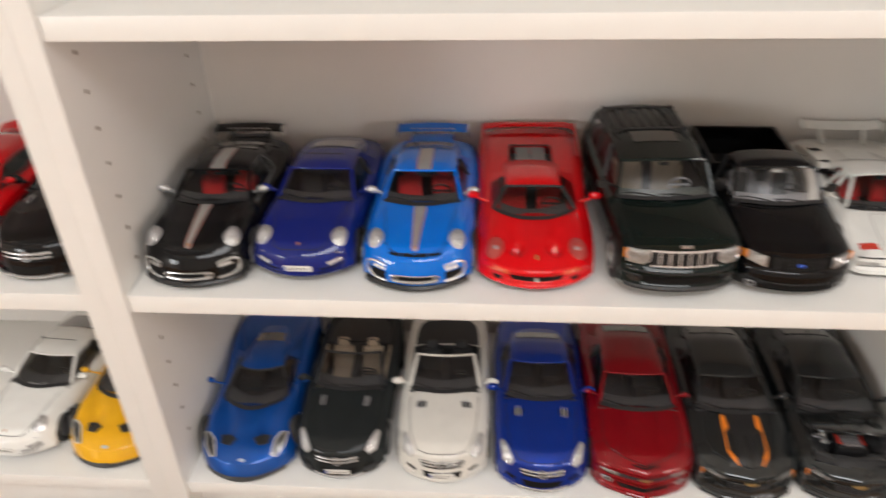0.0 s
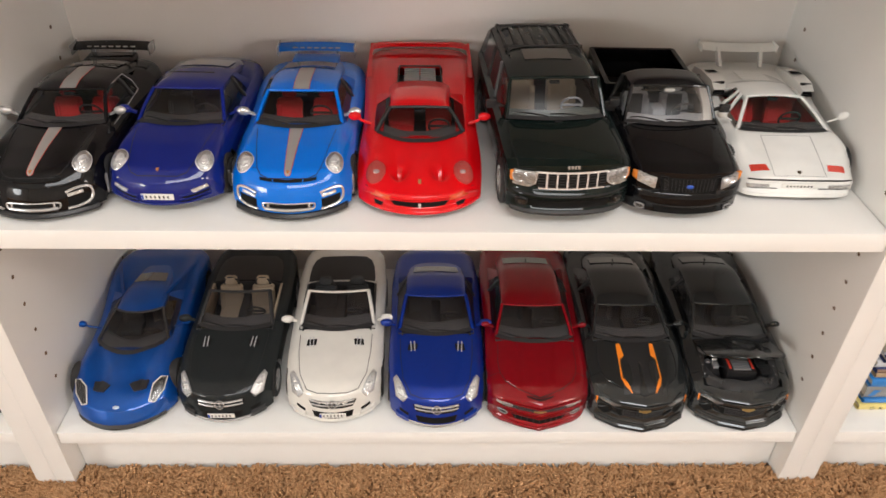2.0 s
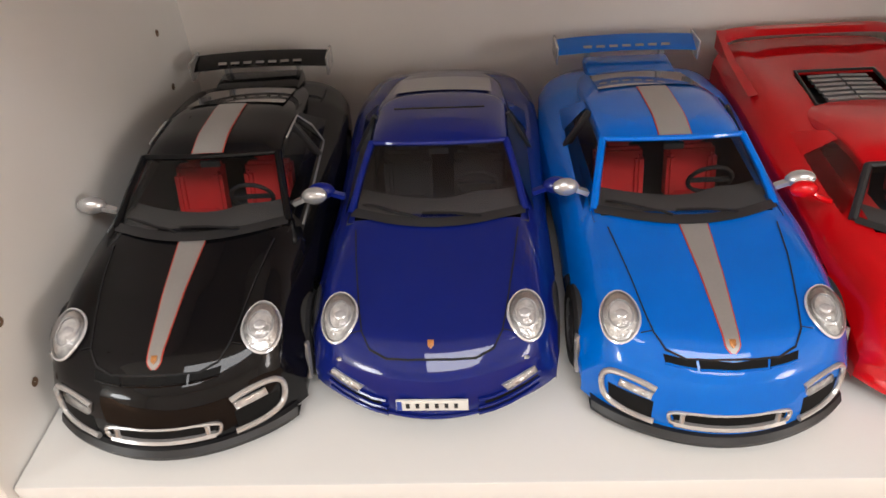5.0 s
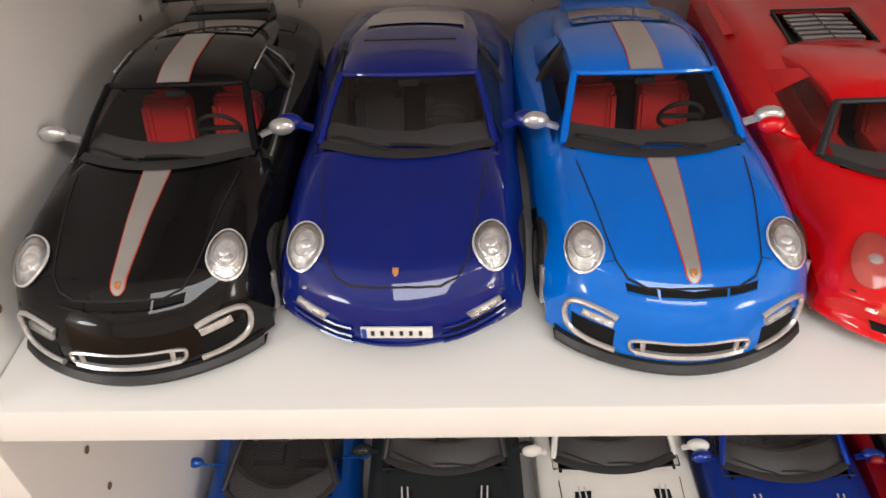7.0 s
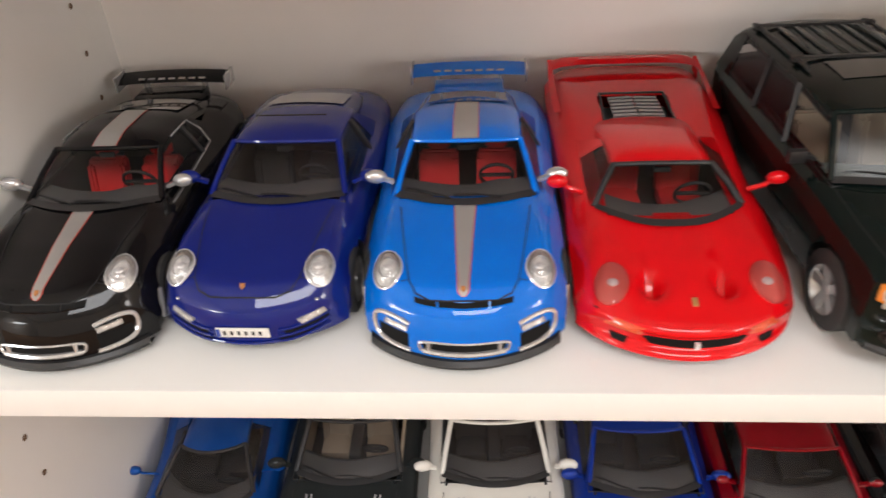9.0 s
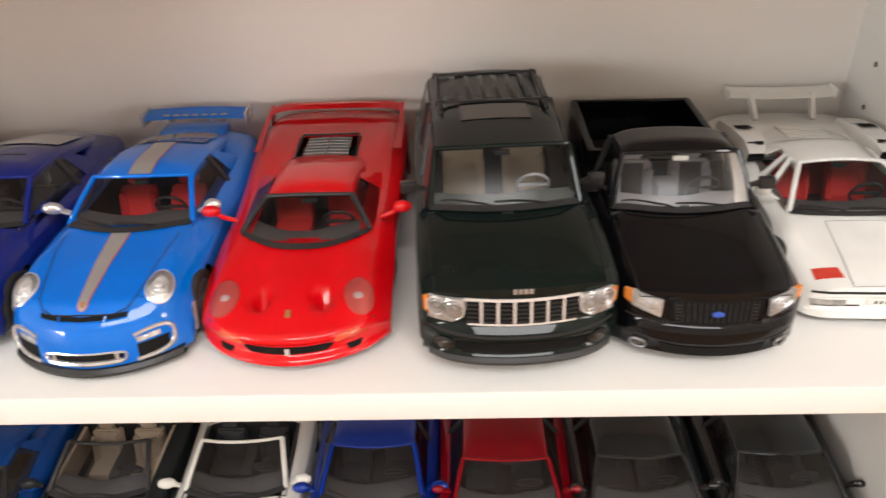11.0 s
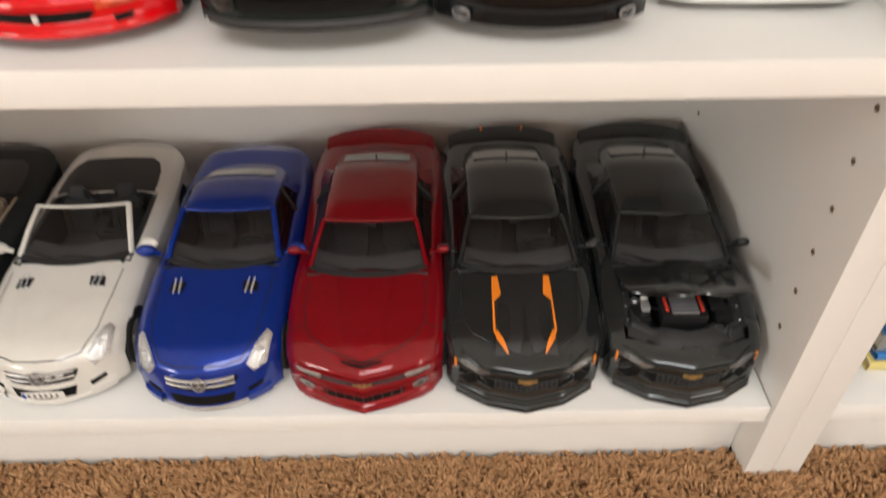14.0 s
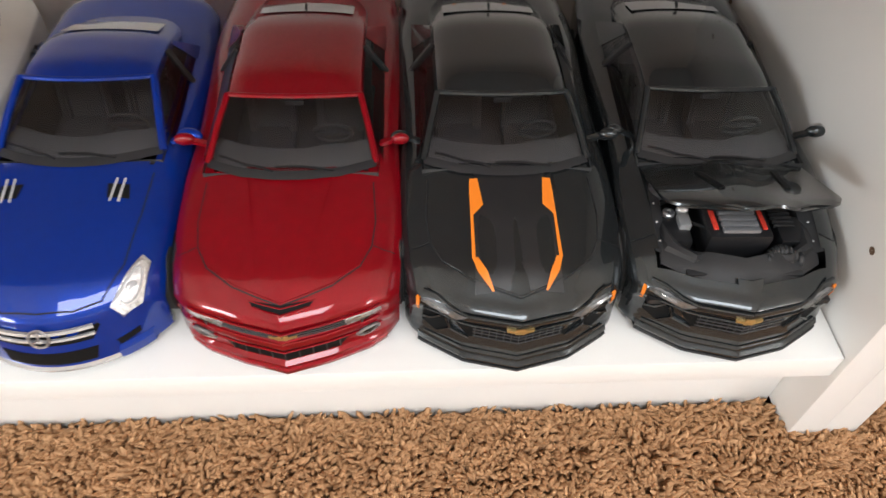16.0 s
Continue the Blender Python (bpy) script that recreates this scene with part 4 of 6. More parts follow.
        lamp(car, sh, "F", ring(0.0385, 0.0250, 0.0035, 0.0035, 16), sg, 0.001, back="smoke_bowl")
        bm = bmesh.new()
        q = [sh.on("F", sg * a, b, 0.0008) for a, b in ring(0.0385, 0.0250, 0.0044, 0.0044, 16)]
        tube(bm, q + q[:1], 0.0008, 5)
        part("fog_ring", bm, M["black_plastic"], car)
    part("lower_intake", sh.patch("F", [(-0.033, 0.0272), (0.033, 0.0272), (0.030, 0.0200), (-0.030, 0.0200)], 0.0004, 0.001), M["mesh"], car)
    part("bumper_line", sh.ribbon("F", [(-0.046, 0.0335), (-0.02, 0.0325), (0.02, 0.0325), (0.046, 0.0335)], 0.0012), M["gap"], car)
    bm = bmesh.new()
    rows = []
    for i in range(21):
        x = -0.047 + 0.0047 * i
        y = sh.face(x, 0.019) - 0.0025
        rows.append([Vector((x, y + 0.007, 0.0135)), Vector((x, y + 0.002, 0.0142)), Vector((x, y + 0.0012, 0.0165)), Vector((x, y + 0.003, 0.0185))])
    grid_mesh(bm, rows)
    part("front_valance", bm, M["trim"], car)
    bm = bmesh.new()
    box(bm, -0.003, 0.003, 0.070, 0.0715, sh.top(0, 0.07), sh.top(0, 0.07) + 0.0006)
    part("washer_jet", bm, M["black_plastic"], car)
    door_mirror(car, 0.0490, 0.099, 0.0690, M["black_plastic"], 1.25, True)
    return car


M["dim_bowl"] = material("dim_lamp_bowl", (0.42, 0.43, 0.44), 0.15, 0.5, grain=0.5, scale=400, bump=0.8, bump_scale=300)
M["engine_rib"] = material("cast_silver_rib", (0.34, 0.34, 0.35), 0.35, 0.6, grain=0.1, scale=500)
M["smoke_bowl"] = material("smoked_lamp_bowl", (0.10, 0.10, 0.10), 0.2, 0.6)
M["sunroof"] = material("tinted_sunroof", (0.035, 0.033, 0.027), 0.3, coat=0.3)
M["dash_dark"] = material("charcoal_dashboard", (0.11, 0.11, 0.11), 0.6, grain=0.1, scale=300, bump=0.3, bump_scale=1500)
M["dash_grey"] = material("grey_dashboard", (0.16, 0.18, 0.17), 0.6, grain=0.05, scale=300)
M["dash_light"] = material("light_grey_dashboard", (0.45, 0.45, 0.48), 0.6, grain=0.05, scale=300)


def pickup(at, turn, label):
    """Gloss black pickup truck with an open bed."""
    s = dict(L=0.249, wheel=0.0180, axles=(0.046, 0.194), bow=0.013, corner=0.008, rear_bow=0.002, sill=0.011,
             top=[(0, 0.0435), (0.004, 0.0440), (0.014, 0.0490), (0.05, 0.0525), (0.082, 0.0555), (0.13, 0.0555), (0.249, 0.0560)],
             half=[(0, 0.0445), (0.02, 0.0475), (0.05, 0.0485), (0.2, 0.0480), (0.249, 0.0470)],
             face=[(0.0085, 0.004), (0.0098, 0.0008), (0.0110, 0.0018), (0.0160, 0.0018), (0.0182, -0.0008), (0.0248, -0.0008), (0.0268, 0.0034), (0.031, 0.0045), (0.0435, 0.0065)], fsoft=0.0014,
             crown=0.0035, edge=0.0075, bulge=0.0015, cabin=(0.080, 0.145, 0.038), soft=0.008, openings=[(-0.041, 0.041, 0.156, 0.243)])
    sh = Shape(s)
    car = toy("toy_pickup_truck", label, at, turn)
    c = M["black"]
    basics(car, sh, c, "silver", 5)
    g = dict(cowl=0.075, front=0.100, rear=0.138, deck=0.150, wb=0.0405, wf=0.0335, wr=0.0335, wd=0.0370, zf=0.0805, zr=0.0815, zd=0.058, arch=0.003,
             bow_c=0.012, bow_f=0.005, rear_glass=False, belt=0.0435, posts=(0.85,), side_end=0.149, side_top_end=0.144, quarter=0.86, seats_y=0.135, seat_h=0.046, floor=0.017, rsoft=0.006, dash_mat=M["dash_light"], mirror_mat=M["plate"])
    cabin(car, sh, g, c, M["glass"], None, M["grey_cloth"], insert=M["cabin"])
    bm = bmesh.new()
    box(bm, -0.006, 0.006, 0.118, 0.136, 0.02, 0.048, 0.002)
    part("centre_seat", bm, M["grey_cloth"], car)
    # bed
    bed = part("bed_floor", boxed(-0.041, 0.041, 0.154, 0.245, 0.024, 0.027), M["black_plastic"], car)
    for sg in (-1, 1):
        part("bed_wall", boxed(sg * 0.0405, sg * 0.0455, 0.153, 0.247, 0.026, 0.0585, 0.0012), c, car)
    part("bed_wall", boxed(-0.044, 0.044, 0.2435, 0.2485, 0.026, 0.0585, 0.0012), c, car)
    part("bed_wall", boxed(-0.044, 0.044, 0.1525, 0.1565, 0.026, 0.0585, 0.0012), c, car)
    shut_lines(car, sh, [(0.041, 0.075), (0.0405, 0.05), (0.0375, 0.012), (0.03, 0.0085)])
    o = [(-0.0245, 0.0412), (0.0245, 0.0412), (0.0225, 0.0285), (-0.0225, 0.0285)]
    gr = part("grille", sh.patch("F", o, 0.0005, 0.001), M["mesh"], car, "black mesh grille")
    bm = bmesh.new()
    q = [sh.on("F", a, b, 0.0009) for a, b in o]
    tube(bm, q + q[:1], 0.0012, 6)
    part("grille_frame", bm, c, gr)
    for i in range(5):
        bm = bmesh.new()
        bar(bm, sh.on("F", -0.020, 0.0306 + 0.0019 * i, 0.0008), sh.on("F", 0.020, 0.0306 + 0.0019 * i, 0.0008), 0.0004, 0.0005)
        part("grille_bar", bm, M["trim"], gr)
    for k in range(15):
        u = -0.0196 + 0.0028 * k
        bm = bmesh.new()
        tube(bm, [sh.on("F", u, 0.0296, 0.0008), sh.on("F", u * 1.05, 0.0402, 0.0007)], 0.00025, 4)
        part("grille_bar", bm, M["trim"], gr)
    part("badge", sh.patch("F", ring(0, 0.0345, 0.0031, 0.0016, 16), 0.0012, 0.001, 0.0003), M["badge_blue"], car, "blue oval badge")
    for sg in (-1, 1):
        lamp(car, sh, "F", [(0.0262, 0.0400), (0.0405, 0.0424), (0.0405, 0.0345), (0.0268, 0.0305)], sg, 0.0012)
        part("indicator", sh.patch("F", [(0.0408, 0.0424), (0.0442, 0.0425), (0.0442, 0.0370), (0.0408, 0.0350)], 0.0012, 0.002, 0.0006, sg), M["amber"], car)
        lamp(car, sh, "F", ring(0.0360, 0.0135, 0.0034, 0.0026, 16), sg, 0.0008, back="smoke_bowl", rim="alloy")
    part("lower_intake", sh.patch("F", [(-0.027, 0.0155), (0.027, 0.0155), (0.024, 0.0105), (-0.024, 0.0105)], 0.0004, 0.001), M["mesh"], car)
    part("bumper_line", sh.ribbon("F", [(-0.043, 0.0285), (-0.02, 0.0262), (0.02, 0.0262), (0.043, 0.0285)], 0.0010), M["gap"], car)
    part("bumper_line", sh.ribbon("F", [(-0.041, 0.0205), (-0.02, 0.0185), (0.02, 0.0185), (0.041, 0.0205)], 0.0008), M["gap"], car)
    door_mirror(car, 0.0460, 0.099, 0.0615, M["black_plastic"], 1.2, True)
    return car


M["badge_blue"] = material("blue_badge", (0.02, 0.08, 0.42), 0.25, coat=0.6)


def shorten(car, pivot, k):
    """Draw the part of a car ahead of the pivot back towards it; wheels keep their round shape."""
    for ob in car.children_recursive:
        ys = [v.co.y for v in ob.data.vertices]
        mid = (min(ys) + max(ys)) / 2
        if ob.name.split(".")[0] in ("wheel", "rim", "wheel_arch"):
            if mid < pivot:
                for v in ob.data.vertices:
                    v.co.y += (pivot - mid) * (1 - k)
        else:
            for v in ob.data.vertices:
                if v.co.y < pivot:
                    v.co.y = pivot - (pivot - v.co.y) * k


def wedge(at, turn, label):
    """White wedge-shaped supercar with a tall rear wing and red cabin."""
    s = dict(L=0.232, wheel=0.0165, axles=(0.057, 0.193), bow=0.006, corner=0.006, rear_bow=0.004, sill=0.007,
             top=[(0, 0.0225), (0.004, 0.0230), (0.03, 0.0290), (0.078, 0.0385), (0.12, 0.0420), (0.17, 0.0480), (0.2, 0.0480), (0.232, 0.0440)],
             half=[(0, 0.0478), (0.03, 0.0505), (0.056, 0.0545), (0.09, 0.0505), (0.14, 0.0520), (0.19, 0.0560), (0.232, 0.0540)],
             face=[(0.005, 0.001), (0.0062, -0.0012), (0.0102, -0.0012), (0.0116, 0.0022), (0.0170, 0.0022), (0.0180, 0.0006), (0.0205, 0.0008), (0.0225, 0.0030)], fsoft=0.0008,
             plan=[(0, 0), (0.75, 0.0012), (0.93, 0.0042), (1, 0.0095)], psoft=0.03,
             crown=0.001, edge=0.004, bulge=0.001, cabin=(0.084, 0.150, 0.0375), soft=0.004, wsoft=0.012,
             bumps=[(0.046, 0.058, 0.009, 0.024, 0.0045)])
    sh = Shape(s)
    car = toy("toy_sports_car", label, at, turn)
    c = M["white"]
    basics(car, sh, c, "alloy", 5)
    g = dict(cowl=0.079, front=0.117, rear=0.147, deck=0.162, wb=0.0410, wf=0.0255, wr=0.0255, wd=0.035, zf=0.0580, zr=0.0590, zd=0.0520, arch=0.0008,
             bow_c=0.005, bow_f=0.001, rear_glass=False, tail=0.200, zt=0.0475, belt=0.0440, posts=(0.4, 0.62), side_end=0.160, side_top_end=0.147, quarter=0.9, seats_y=0.140, seat_h=0.036, rsoft=0.004, floor=0.011, post_mat=c, tub_mat=M["red_cloth"], trim_line=c)
    cabin(car, sh, g, c, M["glass"], None, M["red_cloth"])
    # hood panel outline, flush lamps, badge
    for pts in ([(-0.0225, 0.072), (-0.0225, 0.0050), (0.0225, 0.0050), (0.0225, 0.072), (-0.0225, 0.072)],):
        part("hood_gap", sh.ribbon("T", pts, 0.0005), M["grey_gap"], car)
    for sg in (-1, 1):
        part("indicator", sh.patch("T", [(0.0270, 0.0235), (0.0415, 0.0235), (0.0410, 0.0140), (0.0255, 0.0140)], 0.0004, 0.001, 0.0002, sg), M["red_lens"], car, "red front lamp")
        lamp(car, sh, "F", [(0.026, 0.0160), (0.045, 0.0165), (0.044, 0.0120), (0.026, 0.0115)], sg, 0.0004, bulb=False)
        # shoulder air boxes with dark intakes
        bm = bmesh.new()
        rows = []
        for y, z, h, w0, w1 in ((0.141, 0.045, 0.0065, 0.036, 0.0505), (0.152, 0.046, 0.0105, 0.033, 0.0510), (0.176, 0.047, 0.0085, 0.032, 0.0520), (0.205, 0.047, 0.0030, 0.034, 0.0520)):
            rows.append([Vector((sg * w0, y, z)), Vector((sg * (w0 + 0.002), y, z + h)), Vector((sg * (w1 - 0.002), y, z + h)), Vector((sg * w1, y, z - 0.002))])
        grid_mesh(bm, rows)
        ab = part("air_box", bm, c, car, "white shoulder air intake")
        bm = bmesh.new()
        grid_mesh(bm, [[Vector((sg * 0.0375, 0.1415, 0.0465)), Vector((sg * 0.0485, 0.1415, 0.0455))], [Vector((sg * 0.0370, 0.1500, 0.0568)), Vector((sg * 0.0480, 0.1500, 0.0560))]])
        part("intake_mouth", bm, M["mesh"], ab)
        for k in range(4):
            y = 0.1432 + 0.0019 * k
            z = 0.0478 + 0.0024 * k
            bm = bmesh.new()
            bar(bm, (sg * 0.0375, y - 0.0006, z), (sg * 0.0482, y - 0.0006, z - 0.001), 0.0008, 0.0005)
            part("intake_slat", bm, M["black_plastic"], ab)
        bm = bmesh.new()
        grid_mesh(bm, [[Vector((sg * 0.037, 0.172, 0.0568)), Vector((sg * 0.048, 0.172, 0.0566))], [Vector((sg * 0.037, 0.182, 0.0552)), Vector((sg * 0.048, 0.182, 0.0550))]])
        part("deck_vent", bm, M["mesh"], ab)
        bm = bmesh.new()
        tube(bm, [(sg * 0.044, 0.094, 0.0425), (sg * 0.0525, 0.092, 0.047)], 0.0009, 6)
        ellipsoid(bm, (sg * 0.056, 0.0915, 0.050), (0.0050, 0.0022, 0.0040), pose(0, 0, 0, 0, sg * -25))
        part("mirror", bm, c, car)
        bm = bmesh.new()
        bar(bm, (sg * 0.021, 0.212, 0.046), (sg * 0.023, 0.226, 0.061), 0.0030, 0.006)
        part("wing_strut", bm, c, car)
    for k in range(5):
        y = 0.166 + 0.0065 * k
        bm = bmesh.new()
        bar(bm, (-0.014, y, g["prof"](y) + 0.001), (0.014, y, g["prof"](y) + 0.001), 0.0036, 0.0010)
        part("engine_louvre", bm, c, car)
    bm = bmesh.new()
    rows = []
    for i in range(17):
        a = -1 + i / 8
        x = a * 0.0395
        y = 0.2195 + 0.004 * a * a
        rows.append([Vector((x, y, 0.0600)), Vector((x, y + 0.005, 0.0620)), Vector((x, y + 0.014, 0.0642)), Vector((x, y + 0.014, 0.0627)), Vector((x, y + 0.005, 0.0603))])
    vs = grid_mesh(bm, rows, close=True)
    bm.faces.new(vs[0])
    bm.faces.new(vs[-1])
    wing = part("rear_wing", bm, c, car, "white rear wing")
    for sg in (-1, 1):
        part("wing_end", boxed(sg * 0.0390, sg * 0.0404, 0.2215, 0.2385, 0.0585, 0.0660, 0.0006), c, wing)
    part("badge", sh.patch("T", [(-0.0017, 0.0130), (0.0017, 0.0130), (0.0017, 0.0105), (0, 0.0080), (-0.0017, 0.0105)], 0.0006, 0.0006), M["black_gold"], car, "small black shield badge")
    bm = bmesh.new()
    rows = []
    for i in range(15):
        x = -0.0465 + 0.093 * i / 14
        y = sh.face(x, 0.008) - 0.0014
        rows.append([Vector((x, y + 0.004, 0.0050)), Vector((x, y, 0.0052)), Vector((x, y - 0.0003, 0.0090)), Vector((x, y + 0.004, 0.0102))])
    grid_mesh(bm, rows)
    part("front_bumper", bm, c, car)
    part("nose_gap", sh.ribbon("F", [(-0.045, 0.0205), (0, 0.0205), (0.045, 0.0205)], 0.0012, 0.0004), M["gap"], car)
    for sg in (-1, 1):
        part("nose_slot", sh.ribbon("F", [(sg * 0.018, 0.0118), (sg * 0.044, 0.0118)], 0.0010, 0.0004), M["gap"], car)
    plate(car, sh, 0, 0.0146, 0.030, 0.0040, blue=False, bars=8)
    shorten(car, 0.082, 0.72)
    return car


M["grey_gap"] = material("grey_shut_line", (0.25, 0.25, 0.25), 0.8)
M["black_gold"] = material("black_gold_badge", (0.06, 0.045, 0.02), 0.35, 0.4, grain=0.6, scale=1500)


def supercar_blue(at, turn, label, colour="gt_blue"):
    """Teardrop-cabin blue supercar with hood ducts."""
    s = dict(L=0.258, wheel=0.0190, axles=(0.058, 0.208), bow=0.024, corner=0.010, rear_bow=0.01, sill=0.006,
             top=[(0, 0.0205), (0.007, 0.0210), (0.014, 0.0262), (0.026, 0.0320), (0.06, 0.0395), (0.085, 0.0430), (0.13, 0.044), (0.19, 0.0490), (0.23, 0.0495), (0.258, 0.0440)],
             half=[(0, 0.0455), (0.03, 0.0525), (0.06, 0.0545), (0.10, 0.0500), (0.15, 0.0500), (0.21, 0.0555), (0.258, 0.0500)],
             face=[(0.005, 0.0), (0.009, 0.0005), (0.013, 0.0025), (0.0205, 0.0070)],
             crown=0.003, edge=0.008, bulge=0.002, cabin=(0.082, 0.150, 0.034), soft=0.009,
             bumps=[(0.042, 0.055, 0.010, 0.030, 0.0065), (0.021, 0.044, 0.007, 0.014, -0.0045), (0.046, 0.20, 0.012, 0.05, 0.008)], domes=[(0.0085, 0.0250, 0.038, 0.076, 0.0020, 0.006)])
    sh = Shape(s)
    car = toy("toy_sports_car", label, at, turn)
    c = M[colour]
    basics(car, sh, c, "alloy", 10)
    g = dict(cowl=0.070, front=0.117, rear=0.158, deck=0.196, wb=0.0370, wf=0.0255, wr=0.0245, wd=0.0195, zf=0.0580, zr=0.0600, zd=0.0535, arch=0.0025,
             bow_c=0.022, bow_f=0.010, rg=(0.172, 0.192), tail=0.212, zt=0.050, belt=0.0410, posts=(), side_end=0.168, side_top_end=0.155, quarter=0.8, frame=M["trim"], wipers=False, seats_y=0.145)
    cabin(car, sh, g, c, M["smoke"], None, M["cabin"])
    for sg in (-1, 1):
        lamp(car, sh, "T", [(0.0300, 0.0185), (0.0355, 0.0190), (0.0425, 0.030), (0.0450, 0.0425), (0.0400, 0.0405), (0.0335, 0.0335)], sg, 0.0008, back="smoke_bowl")
        bm = bmesh.new()
        q = [sh.on("T", sg * a, b, 0.0018) for a, b in ((0.0300, 0.0185), (0.0355, 0.0190), (0.0425, 0.030), (0.0450, 0.0425), (0.0400, 0.0405), (0.0335, 0.0335), (0.0300, 0.0185))]
        tube(bm, q, 0.0007, 5)
        part("lamp_strip", bm, M["plate"], car)
        part("hood_duct", sh.patch("T", [(0.0095, 0.0330), (0.0150, 0.0262), (0.0265, 0.0300), (0.0275, 0.0395), (0.0190, 0.0415)], 0.0018, 0.002, 0, sg), M["trim"], car, "black hood duct")
        bm = bmesh.new()
        tube(bm, [(sg * 0.040, 0.110, 0.0435), (sg * 0.0500, 0.106, 0.050), (sg * 0.0535, 0.106, 0.0525)], 0.0010, 6)
        ellipsoid(bm, (sg * 0.0555, 0.106, 0.0535), (0.0050, 0.0036, 0.0036))
        part("mirror", bm, c, car)
        # flying buttress from roof to rear fender
        bm = bmesh.new()
        rows = []
        for i in range(11):
            t = i / 10
            p = Vector((sg * (0.024 + 0.022 * t), 0.150 + 0.062 * t, 0.0585 - 0.0050 * t))
            rows.append([p + Vector((0, -0.004, -0.0012)), p + Vector((0, -0.003, 0.001)), p + Vector((0, 0.006, 0.001)), p + Vector((0, 0.007, -0.0012))])
        grid_mesh(bm, rows, close=True)
        part("buttress", bm, c, car)
    bm = bmesh.new()
    rows = []
    for i in range(21):
        x = -0.044 + 0.0044 * i
        y = sh.face(x, 0.009) - 0.002
        rows.append([Vector((x, y + 0.006, 0.004)), Vector((x, y, 0.004)), Vector((x, y - 0.0004, 0.0060)), Vector((x, y + 0.004, 0.0125 - 0.003 * abs(x) / 0.044))])
    grid_mesh(bm, rows)
    part("front_splitter", bm, M["trim"], car, "black front splitter")
    part("badge", sh.patch("T", ring(0, 0.0112, 0.0034, 0.0016, 16), 0.0007, 0.0006, 0.0002), M["badge_pale"], car, "pale oval badge")
    return car


M["badge_pale"] = material("pale_badge", (0.45, 0.55, 0.65), 0.3, 0.4)


